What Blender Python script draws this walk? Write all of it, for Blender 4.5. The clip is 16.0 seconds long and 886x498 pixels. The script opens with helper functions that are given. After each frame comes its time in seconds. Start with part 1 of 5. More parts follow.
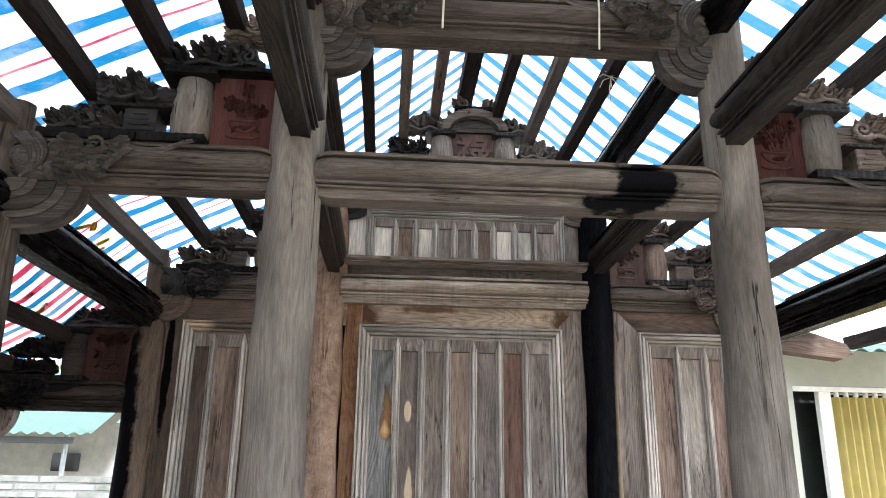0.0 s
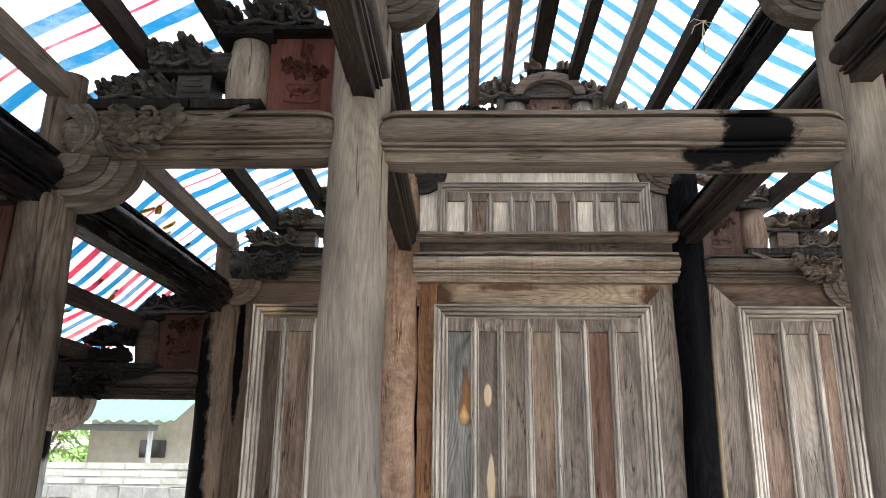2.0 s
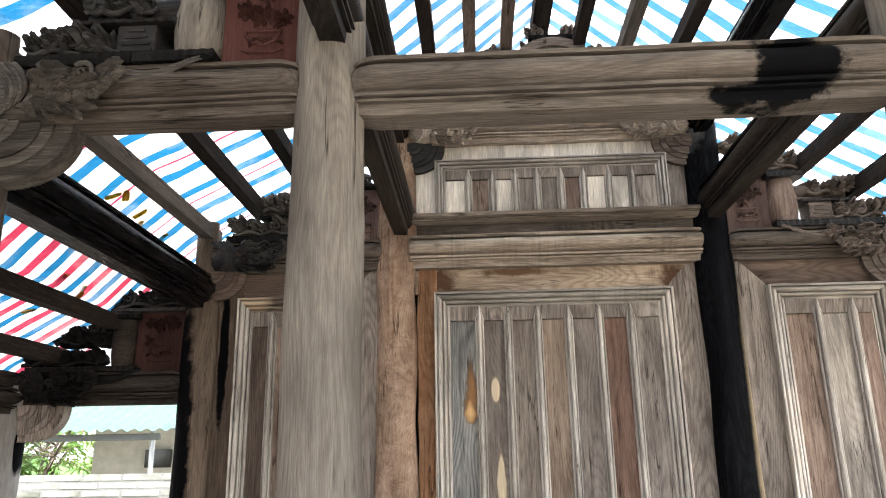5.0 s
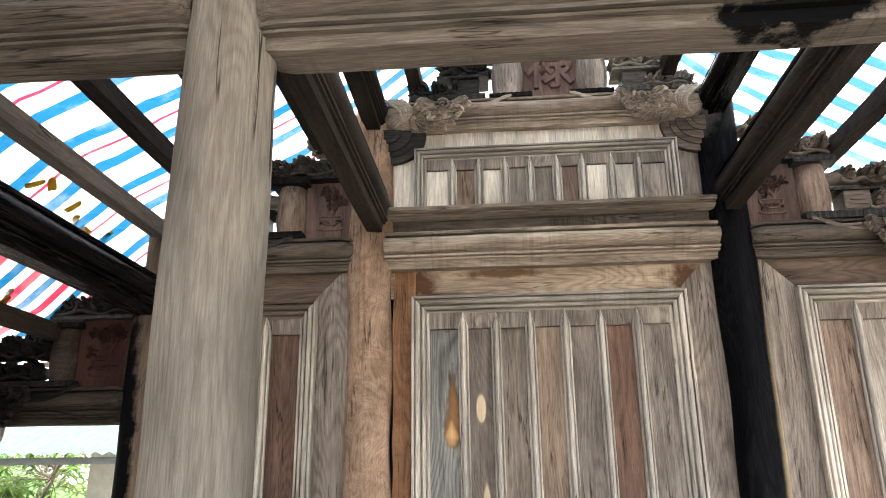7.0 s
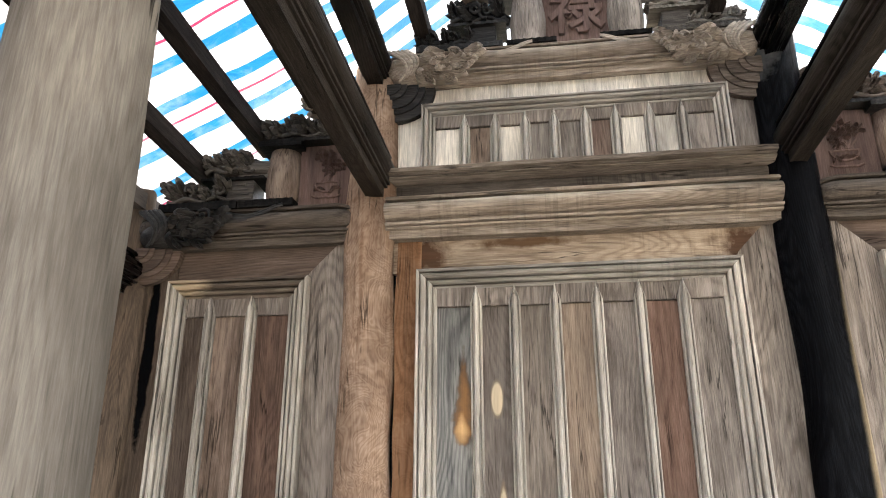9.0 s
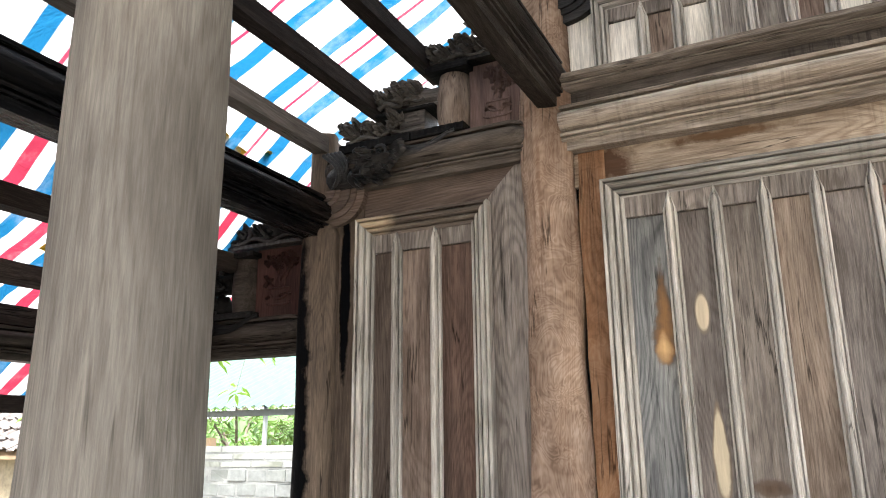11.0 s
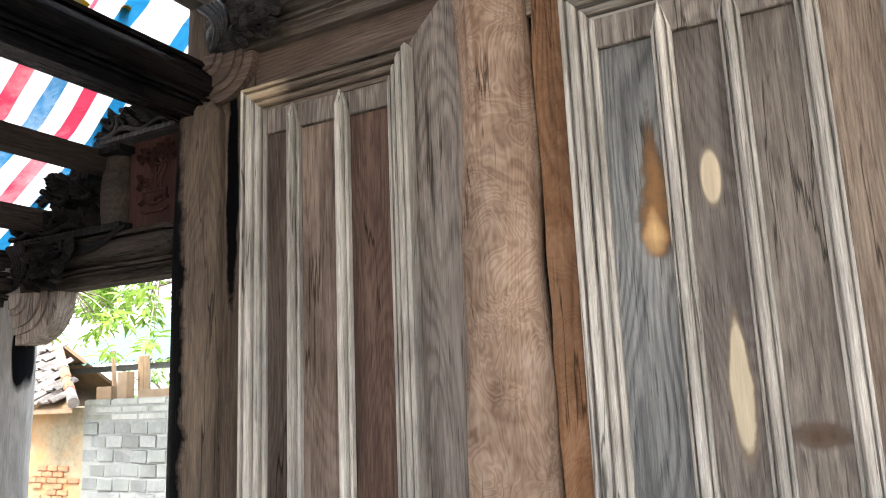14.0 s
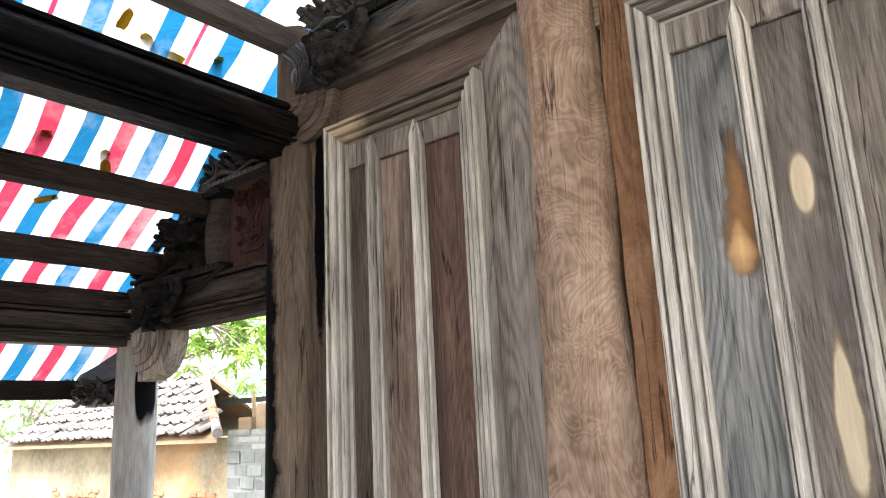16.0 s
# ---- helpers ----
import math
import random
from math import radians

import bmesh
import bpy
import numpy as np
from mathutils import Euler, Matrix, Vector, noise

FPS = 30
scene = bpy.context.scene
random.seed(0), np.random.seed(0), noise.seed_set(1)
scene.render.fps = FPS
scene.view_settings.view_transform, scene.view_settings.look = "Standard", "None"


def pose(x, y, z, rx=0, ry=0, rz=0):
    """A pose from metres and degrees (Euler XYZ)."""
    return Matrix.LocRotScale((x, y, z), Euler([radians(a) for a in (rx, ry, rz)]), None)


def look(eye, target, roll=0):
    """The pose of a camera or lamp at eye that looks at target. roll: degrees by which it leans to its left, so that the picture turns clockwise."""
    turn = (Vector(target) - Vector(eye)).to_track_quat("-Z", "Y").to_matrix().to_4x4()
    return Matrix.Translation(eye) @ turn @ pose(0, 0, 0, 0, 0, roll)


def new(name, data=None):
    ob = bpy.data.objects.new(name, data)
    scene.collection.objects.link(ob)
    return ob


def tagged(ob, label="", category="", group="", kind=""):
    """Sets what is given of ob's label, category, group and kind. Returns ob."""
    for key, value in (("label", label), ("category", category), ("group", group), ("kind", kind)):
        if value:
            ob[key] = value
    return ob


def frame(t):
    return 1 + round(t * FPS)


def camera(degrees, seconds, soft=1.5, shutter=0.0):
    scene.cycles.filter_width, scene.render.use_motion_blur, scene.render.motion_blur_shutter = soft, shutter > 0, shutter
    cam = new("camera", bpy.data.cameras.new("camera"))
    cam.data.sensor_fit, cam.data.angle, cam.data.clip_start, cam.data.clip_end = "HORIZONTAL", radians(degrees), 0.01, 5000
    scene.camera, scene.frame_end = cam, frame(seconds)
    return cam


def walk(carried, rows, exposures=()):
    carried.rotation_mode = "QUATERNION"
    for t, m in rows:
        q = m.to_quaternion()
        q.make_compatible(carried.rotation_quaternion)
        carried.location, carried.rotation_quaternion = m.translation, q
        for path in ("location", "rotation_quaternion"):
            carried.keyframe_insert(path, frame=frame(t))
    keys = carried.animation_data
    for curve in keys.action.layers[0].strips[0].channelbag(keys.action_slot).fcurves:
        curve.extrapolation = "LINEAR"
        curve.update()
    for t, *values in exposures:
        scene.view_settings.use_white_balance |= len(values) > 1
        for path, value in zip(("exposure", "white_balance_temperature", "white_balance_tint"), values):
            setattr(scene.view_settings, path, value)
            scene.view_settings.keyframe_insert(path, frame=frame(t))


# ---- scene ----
cam = camera(61.7, 16.0, soft=1.0)
METRES, EYE, TILT, LEAN, TURN = 4.2, 1.6, 0.0, 0.0, -3.9
ROWS = [
    (0.0, 0.0, 0.0, 0.0, -0.26, 17.17, -0.83),
    (0.5, 0.0001, 0.0193, -0.0014, 2.8, 16.17, -1.2),
    (1.0, -0.0068, 0.0512, -0.0006, 4.2, 15.48, -1.13),
    (1.5, -0.0155, 0.0688, 0.0046, 5.12, 15.63, -0.97),
    (2.0, -0.0117, 0.0835, 0.0066, 5.49, 15.92, -0.61),
    (2.5, -0.009, 0.0903, 0.0071, 5.45, 16.26, -0.19),
    (3.0, -0.0077, 0.0898, 0.0084, 5.11, 16.34, 0.14),
    (3.5, -0.0083, 0.0917, 0.0081, 5.11, 16.11, 0.33),
    (4.0, -0.0063, 0.1177, 0.0017, 5.48, 15.66, 0.41),
    (6.5, 0.023, 0.3267, 0.0188, 8.6, 17.39, 1.22),
    (7.0, 0.0412, 0.3603, 0.0157, 8.58, 17.73, 0.65),
    (7.5, 0.0482, 0.4023, 0.0022, 8.56, 17.79, -0.41),
    (8.0, 0.0429, 0.475, -0.0152, 8.93, 19.97, -0.89),
    (10.5, 0.1007, 0.5672, -0.0057, 25.67, 17.85, 0.72),
    (11.0, 0.0858, 0.5998, -0.0132, 30.0, 14.77, 0.58),
    (11.5, 0.0751, 0.6451, -0.0192, 29.29, 13.03, 0.58),
    (12.0, 0.0651, 0.6828, -0.0227, 28.4, 11.33, 1.3),
    (12.5, 0.0722, 0.7366, -0.0263, 28.62, 10.5, 1.53),
    (13.0, 0.0694, 0.7831, -0.0288, 29.57, 10.02, 1.73),
    (13.5, 0.0543, 0.8385, -0.0293, 30.94, 10.1, 1.99),
    (14.0, 0.0437, 0.8768, -0.0186, 32.48, 10.6, 2.34),
    (14.5, 0.0518, 0.9059, -0.0112, 34.22, 11.41, 2.62),
    (15.0, 0.0643, 0.9186, -0.0066, 36.49, 12.42, 2.62),
    (15.5, 0.0683, 0.9232, -0.0074, 39.82, 12.98, 2.65),
    (16.0, 0.0721, 0.9203, -0.0156, 43.23, 13.07, 2.74),
]
walk(cam, [(t, pose(0, 0, EYE, TILT, LEAN, TURN) @ pose(METRES * x, METRES * y, METRES * z, 90 + pitch, roll, yaw)) for t, x, y, z, yaw, pitch, roll in ROWS], [(0, 2.7, 5950, 10), (1.5, 2.87, 6300, 10), (4, 2.97, 6400, 10), (6.5, 3.15, 6500, 9), (8, 3.25, 6550, 9), (12, 3.15, 6250, 9), (16, 3.2, 6200, 9)])

# ---- world, sun and exposure ----
world = bpy.data.worlds.new("overcast_sky")
scene.world = world
world.use_nodes = True
wn = world.node_tree.nodes
sky = wn.new("ShaderNodeTexSky")
sky.sky_type, sky.sun_disc = "NISHITA", False
sky.sun_elevation, sky.sun_rotation = radians(58), radians(200)
sky.dust_density, sky.air_density, sky.ozone_density = 6.0, 1.0, 1.0
haze = wn.new("ShaderNodeMixRGB")
haze.inputs[0].default_value = 0.55
haze.inputs[2].default_value = (7.0, 7.2, 7.4, 1)
world.node_tree.links.new(sky.outputs[0], haze.inputs[1])
world.node_tree.links.new(haze.outputs[0], wn["Background"].inputs[0])
wn["Background"].inputs[1].default_value = 0.12
sun = new("sun", bpy.data.lights.new("sun", "SUN"))
sun.data.energy, sun.data.angle, sun.data.color = 3.0, radians(14), (1.0, 0.96, 0.9)
sun.matrix_world = look((6, -4, 13), (0.6, 3, 0))

# ---- plan ----
MID = 0.58                      # ridge line
FRONT, BACK = 3.37, 5.88        # planes of the two trusses
NEAR, FAR = -1.6, 6.0          # ends of the purlins
LIFT = 0.02                     # the back truss stands a little higher


def mirror(x):
    return 2 * MID - x


def splay(x, z, y):
    """The frame narrows and drops slightly towards the front truss."""
    k = (y - BACK) / (BACK - FRONT)
    return MID + (x - MID) * (1 + 0.012 * k), z + LIFT * k


# ---- materials ----
class Nodes:
    """Short hand for building a node tree."""

    def __init__(self, name):
        self.mat = bpy.data.materials.new(name)
        self.mat.use_nodes = True
        self.tree = self.mat.node_tree
        self.bsdf = self.tree.nodes["Principled BSDF"]
        self.out = self.tree.nodes["Material Output"]

    def add(self, kind, values=None, **props):
        n = self.tree.nodes.new(kind)
        if "operation" in props:
            n.operation = props["operation"]
        if "blend_type" in props:
            n.blend_type = props["blend_type"]
        for k, v in (values or {}).items():
            if isinstance(v, bpy.types.NodeSocket):
                self.tree.links.new(v, n.inputs[k])
            else:
                n.inputs[k].default_value = v
        return n

    def join(self, a, b):
        self.tree.links.new(a, b)

    def maths(self, op, a, b=0.0, c=0.0):
        return self.add("ShaderNodeMath", {0: a, 1: b, 2: c}, operation=op).outputs[0]

    def mix(self, f, a, b, blend="MIX"):
        return self.add("ShaderNodeMixRGB", {0: f, 1: a, 2: b}, blend_type=blend).outputs[0]

    def ramp(self, f, stops):
        n = self.add("ShaderNodeValToRGB", {0: f})
        while len(n.color_ramp.elements) < len(stops):
            n.color_ramp.elements.new(0.5)
        for e, (p, c) in zip(n.color_ramp.elements, stops):
            e.position, e.color = p, (c if len(c) == 4 else (*c, 1))
        return n.outputs[0]

    def noise(self, vec, scale, detail=4.0, rough=0.55, distort=0.0):
        return self.add("ShaderNodeTexNoise", {"Vector": vec, "Scale": scale, "Detail": detail, "Roughness": rough,
                                               "Distortion": distort}).outputs[0]

    def local(self, jitter=True):
        """Object coordinates, shifted for each object."""
        co = self.add("ShaderNodeTexCoord").outputs["Object"]
        if not jitter:
            return co
        r = self.add("ShaderNodeObjectInfo").outputs["Random"]
        shift = self.add("ShaderNodeCombineXYZ", {0: self.maths("MULTIPLY", r, 31.0), 1: self.maths("MULTIPLY", r, 17.0),
                                                  2: self.maths("MULTIPLY", r, 53.0)}).outputs[0]
        return self.add("ShaderNodeVectorMath", {0: co, 1: shift}, operation="ADD").outputs[0]

    def scaled(self, vec, s):
        return self.add("ShaderNodeVectorMath", {0: vec, 1: s}, operation="MULTIPLY").outputs[0]


def rgb(r, g, b):
    return (r, g, b, 1)


BLACK = (0.0025, 0.0025, 0.003)


def wood(name, dark, mid, light, axis="z", rough=0.68, figure=1.0, stain=(0.03, 0.025, 0.022), stain_amount=0.35, vary=0.25,
         patches=(), bump=0.5, hue=0.0, cracks=0.8, gloss=0.02, bleach=0.0, drips=0.0, streaks=0.9, curl=0.0, grey=0.28, span=(0.02, 0.95)):
    """Weathered timber with its grain along an axis. patches: ellipsoids (centre, radii, colour, rim colour or None) in the world."""
    n = Nodes(name)
    dark, mid, light = ([c + grey * (sum(k) / 3 - c) for c in k] for k in (dark, mid, light))
    co = n.local()
    along = {"x": (0.07, 1, 1), "y": (1, 0.07, 1), "z": (1, 1, 0.07)}[axis]
    grain = n.scaled(co, along)
    cross = {"x": (0.3, 1, 1), "y": (1, 0.3, 1), "z": (1, 1, 0.3)}[axis]
    field = n.noise(n.scaled(co, tuple(3.2 if a == 1 else 0.5 for a in along)), 1.0, 2, 0.4, 0.2)
    wiggle = n.noise(n.scaled(co, tuple(9 * c for c in cross)), 1.0, 3, 0.5)
    rings = n.maths("ADD", 0.5, n.maths("MULTIPLY", n.maths("SINE", n.maths("MULTIPLY", n.maths("ADD", field, n.maths("MULTIPLY", wiggle, 0.02 * figure)), 240.0)), 0.5))
    fine = n.noise(n.scaled(co, tuple(230 if a == 1 else 11 for a in along)), 1.0, 5, 0.7)
    mid_n = n.noise(n.scaled(grain, (34, 34, 34)), 1.0, 6, 0.68, 0.5)
    fine_c = n.ramp(fine, [(0.3, (0, 0, 0)), (0.7, (1, 1, 1))])
    mid_c = n.ramp(mid_n, [(0.28, (0, 0, 0)), (0.72, (1, 1, 1))])
    veins = n.ramp(rings, [(0.0, (0, 0, 0)), (0.45, (0.75, 0.75, 0.75)), (1.0, (1, 1, 1))])
    share = min(0.45, 0.21 * figure)
    f = n.maths("ADD", n.maths("MULTIPLY", veins, share), n.maths("ADD", n.maths("MULTIPLY", mid_c, 0.46 * (1 - share)), n.maths("MULTIPLY", fine_c, 0.54 * (1 - share))))
    if curl:
        wave = n.noise(n.scaled(co, (5.5, 5.5, 4.2)), 1.0, 3, 0.5, 1.3)
        loops = n.maths("ADD", 0.5, n.maths("MULTIPLY", n.maths("SINE", n.maths("MULTIPLY", wave, 95.0)), 0.5))
        broad = n.ramp(n.noise(n.scaled(co, (7, 7, 10)), 1.0, 2, 0.5, 1.0), [(0.35, (0, 0, 0)), (0.65, (1, 1, 1))])
        ripple = n.maths("ADD", n.maths("MULTIPLY", loops, 0.5), n.maths("MULTIPLY", broad, 0.5))
        f = n.maths("ADD", n.maths("MULTIPLY", f, 1 - curl), n.maths("MULTIPLY", ripple, curl))
    col = n.ramp(f, [(span[0], dark), (0.48, mid), (span[1], light)])
    blot = n.noise(n.scaled(co, tuple(2.6 if a == 1 else 0.9 for a in along)), 1.0, 5, 0.6, 0.4)
    col = n.mix(n.maths("MULTIPLY", n.ramp(blot, [(0.5, (0, 0, 0)), (0.68, (1, 1, 1))]), stain_amount), col, rgb(*stain))
    streak = n.noise(n.scaled(co, tuple(26 if a == 1 else 0.7 for a in along)), 1.0, 3, 0.6)
    col = n.mix(n.maths("MULTIPLY", n.ramp(streak, [(0.58, (0, 0, 0)), (0.7, (1, 1, 1))]), stain_amount * streaks), col, rgb(*stain))
    if drips:
        run = n.noise(n.scaled(co, (60, 1.5, 2.0)), 1.0, 3, 0.6)
        area = n.noise(n.scaled(co, (2.2, 2.2, 2.2)), 1.0, 3, 0.6)
        col = n.mix(n.maths("MULTIPLY", n.maths("MULTIPLY", n.ramp(run, [(0.5, (0, 0, 0)), (0.62, (1, 1, 1))]), n.ramp(area, [(0.5, (0, 0, 0)), (0.66, (1, 1, 1))])), drips), col, rgb(*[c * 0.25 for c in dark]))
    if bleach:
        worn = n.noise(n.scaled(co, tuple(17.0 if a == 1 else 0.9 for a in along)), 1.0, 6, 0.66, 0.3)
        bare = n.noise(n.scaled(co, tuple(5.0 if a == 1 else 1.6 for a in along)), 1.0, 3, 0.6)
        m = n.maths("MULTIPLY", n.ramp(worn, [(0.46, (0, 0, 0)), (0.66, (1, 1, 1))]), n.ramp(bare, [(0.42, (0, 0, 0)), (0.6, (1, 1, 1))]))
        col = n.mix(n.maths("MULTIPLY", m, bleach), col, rgb(*[min(0.8, c * 1.35) for c in light]))
        pits = n.noise(n.scaled(co, tuple(150 if a == 1 else 6 for a in along)), 1.0, 2, 0.5)
        col = n.mix(n.maths("MULTIPLY", n.ramp(pits, [(0.62, (0, 0, 0)), (0.7, (1, 1, 1))]), 0.55), col, rgb(*[c * 0.4 for c in dark]))
    split = n.noise(n.scaled(co, tuple(9.0 if a == 1 else 0.45 for a in along)), 1.0, 4, 0.55, 0.3)
    gap = n.ramp(n.maths("ABSOLUTE", n.maths("SUBTRACT", split, 0.5)), [(0.002, (1, 1, 1)), (0.009, (0, 0, 0))])
    where = n.ramp(n.noise(n.scaled(co, (1.7, 1.7, 1.7)), 1.0, 2), [(0.5, (0, 0, 0)), (0.56, (1, 1, 1))])
    gap = n.maths("MULTIPLY", n.maths("MULTIPLY", gap, where), cracks)
    col = n.mix(gap, col, rgb(*[c * 0.18 for c in dark]))
    rnd = n.add("ShaderNodeObjectInfo").outputs["Random"]
    tone = n.noise(n.scaled(co, tuple(4.5 if a == 1 else 1.1 for a in along)), 1.0, 4, 0.6, 0.6)
    col = n.mix(1.0, col, n.ramp(tone, [(0.28, (0.62, 0.61, 0.6)), (0.5, (1, 1, 1)), (0.72, (1.32, 1.3, 1.26))]), "MULTIPLY")
    val = n.maths("ADD", 1.0 - vary, n.maths("MULTIPLY", rnd, 2 * vary))
    hue_in = n.maths("ADD", 0.5 - hue, n.maths("MULTIPLY", n.maths("FRACT", n.maths("MULTIPLY", rnd, 7.3)), 2 * hue))
    col = n.add("ShaderNodeHueSaturation", {"Hue": hue_in, "Saturation": 1.0, "Value": val, "Color": col}).outputs[0]
    roughness = n.maths("ADD", rough - 0.1, n.maths("MULTIPLY", mid_n, 0.25))
    if patches:
        pos = n.add("ShaderNodeNewGeometry").outputs["Position"]
        jig = n.add("ShaderNodeTexNoise", {"Vector": pos, "Scale": 9.0, "Detail": 7.0, "Roughness": 0.68}).outputs["Color"]
        jig = n.add("ShaderNodeVectorMath", {0: jig, 1: (0.5, 0.5, 0.5)}, operation="SUBTRACT").outputs[0]
        for centre, radii, colour, rim, wobble, *taper in patches:
            p = n.add("ShaderNodeVectorMath", {0: pos, 1: centre}, operation="SUBTRACT").outputs[0]
            p = n.scaled(p, tuple(1 / r for r in radii))
            if taper:
                ax = n.add("ShaderNodeSeparateXYZ", {0: p})
                rise = n.maths("MAXIMUM", ax.outputs[2], 0.0)
                px = n.maths("MULTIPLY", ax.outputs[0], n.maths("ADD", 1.0, n.maths("MULTIPLY", rise, taper[0])))
                pz = n.maths("SUBTRACT", ax.outputs[2], n.maths("MULTIPLY", rise, taper[1]))
                p = n.add("ShaderNodeCombineXYZ", {0: px, 1: ax.outputs[1], 2: pz}).outputs[0]
            p = n.add("ShaderNodeVectorMath", {0: p, 1: n.scaled(jig, (wobble,) * 3)}, operation="ADD").outputs[0]
            d = n.add("ShaderNodeVectorMath", {0: p}, operation="LENGTH").outputs["Value"]
            if rim:
                knot = wobble > 0.8
                col = n.mix(n.ramp(d, [(0.66 if knot else 0.85, (0.9, 0.9, 0.9)), (1.0, (0, 0, 0))]), col, rgb(*rim))
                inside = n.ramp(d, [(0.25 if knot else 0.68, (1, 1, 1)), (0.83, (0, 0, 0))])
            else:
                inside = n.ramp(d, [(0.74, (1, 1, 1)), (0.96, (0, 0, 0))] if colour == BLACK else [(0.5, (0.95, 0.95, 0.95)), (1.0, (0, 0, 0))])
            tone = n.mix(n.maths("MULTIPLY", mid_c, 0.55), rgb(*[c * 1.15 for c in colour]), rgb(*[c * 0.4 for c in colour]))
            col = n.mix(inside, col, tone)
    n.join(col, n.bsdf.inputs["Base Color"])
    n.join(roughness, n.bsdf.inputs["Roughness"])
    n.bsdf.inputs["Specular IOR Level"].default_value = gloss
    h = n.maths("SUBTRACT", n.maths("ADD", n.maths("MULTIPLY", fine, 0.6), n.maths("MULTIPLY", mid_n, 0.8)), n.maths("MULTIPLY", gap, 0.8))
    bp = n.add("ShaderNodeBump", {"Strength": bump, "Distance": 0.005, "Height": h})
    n.join(bp.outputs[0], n.bsdf.inputs["Normal"])
    return n.mat


GREY = dict(dark=(0.07, 0.058, 0.047), mid=(0.146, 0.123, 0.099), light=(0.24, 0.208, 0.17))
column_grey = wood("weathered_grey_column", **GREY, axis="z", figure=0.7, span=(-0.5, 1.6), cracks=1.0, streaks=0.15, stain=(0.065, 0.055, 0.046), stain_amount=0.6, vary=0.08)
column_eaves = wood("pale_grey_eaves_column", (0.1, 0.092, 0.082), (0.2, 0.185, 0.167), (0.31, 0.292, 0.27), axis="z", figure=0.6, span=(-0.3, 1.4), streaks=0.3, stain=(0.07, 0.066, 0.06), stain_amount=0.6, vary=0.06,
                    patches=[((-3.075, 5.78, 1.74), (0.016, 0.25, 0.18), BLACK, None, 0.3)])
column_brown = wood("brown_back_column", (0.117, 0.07112, 0.04588), (0.2438, 0.1638, 0.115), (0.38, 0.2775, 0.21), "z", figure=1.6, vary=0.03, curl=0.55, grey=0.04, span=(-0.05, 1.05),
                    stain=(0.11, 0.06, 0.036), stain_amount=0.55)
column_dark = wood("stained_column", (0.042, 0.0297, 0.022), (0.0892, 0.0666, 0.05), (0.17, 0.125, 0.09), "z", figure=0.6, vary=0.05, grey=0.05,
                   patches=[((-1.965, 5.74, 1.3), (0.125, 0.4, 1.75), BLACK, None, 0.9), ((-1.715, 5.8, 2.38), (0.04, 0.3, 0.62), BLACK, None, 0.9)])
column_stained = wood("brown_column_with_dark_runs", (0.036, 0.0259, 0.0194), (0.0864, 0.0648, 0.049), (0.144, 0.114, 0.0864), "z", stain=(0.012, 0.009, 0.008), stain_amount=0.9, vary=0.0)
# the bluish light tone paints a faint sheen into the charred grain
column_black = wood("charred_column", (0.001, 0.001, 0.0015), (0.003, 0.003, 0.004), (0.011, 0.012, 0.015), "z", rough=0.3, gloss=0.015, vary=0.0, stain=BLACK,
                    patches=[((1.85, 5.78, 1.5), (0.1, 0.4, 1.7), (0.36, 0.28, 0.18), None, 0.35),
                             ((1.6, 5.74, 4.0), (0.12, 0.2, 0.3), (0.1, 0.1, 0.1), None, 1.2)])
sapwood = wood("orange_brown_slab", (0.1073, 0.04875, 0.0234), (0.2145, 0.1122, 0.0585), (0.312, 0.1859, 0.1122), "z", figure=1.8, vary=0.0, curl=0.3, grey=0.03, stain=(0.05, 0.025, 0.015))
beam_front = wood("front_beam_wood", (0.0396, 0.0301, 0.0238), (0.0994, 0.0776, 0.0602), (0.198, 0.162, 0.131), "x", figure=0.5, drips=0.3, vary=0.08, gloss=0.05,
                  patches=[((1.2, 3.2, 2.97), (0.19, 0.3, 0.15), BLACK, None, 1.7), ((1.06, 3.2, 2.88), (0.2, 0.3, 0.05), BLACK, None, 1.9)])
beam_back = wood("back_beam_wood", (0.09547, 0.06871, 0.04961), (0.2396, 0.1788, 0.1273), (0.4802, 0.3838, 0.2958), "x", figure=0.7, drips=0.25, vary=0.1, bleach=0.6, gloss=0.05)
# darker copy of the side beam wood: the shade under the eaves is in its colour
beam_eaves = wood("shaded_eaves_beam", (0.0105, 0.0077, 0.0063), (0.0315, 0.0238, 0.0189), (0.07, 0.0546, 0.0434), "x", figure=0.5, vary=0.1)
beam_side = wood("side_beam_wood", (0.03368, 0.0253, 0.02021), (0.08415, 0.06477, 0.05047), (0.1678, 0.1344, 0.1078), "x", figure=0.6, drips=0.22, vary=0.1)
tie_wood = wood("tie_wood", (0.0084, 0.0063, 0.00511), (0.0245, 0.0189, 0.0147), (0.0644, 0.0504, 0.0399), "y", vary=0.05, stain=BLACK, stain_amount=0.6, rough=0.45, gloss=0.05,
                patches=[((1.75, 3.0, 3.5), (0.2, 0.9, 0.16), BLACK, None, 0.7), ((-0.42, 3.1, 3.35), (0.05, 0.25, 0.2), BLACK, None, 0.7),
                         ((-0.62, 4.6, 3.25), (0.13, 1.3, 0.25), BLACK, None, 0.8), ((1.74, 4.4, 3.42), (0.12, 1.3, 0.12), BLACK, None, 0.8), ((1.6, 5.5, 3.45), (0.12, 0.6, 0.1), BLACK, None, 0.8)])
tie_black = wood("charred_tie", (0.0015, 0.0015, 0.002), (0.003, 0.003, 0.004), (0.008, 0.0075, 0.0075), "y", rough=0.24, vary=0.0, stain=(0.03, 0.022, 0.018),
                 stain_amount=0.3, gloss=0.07)
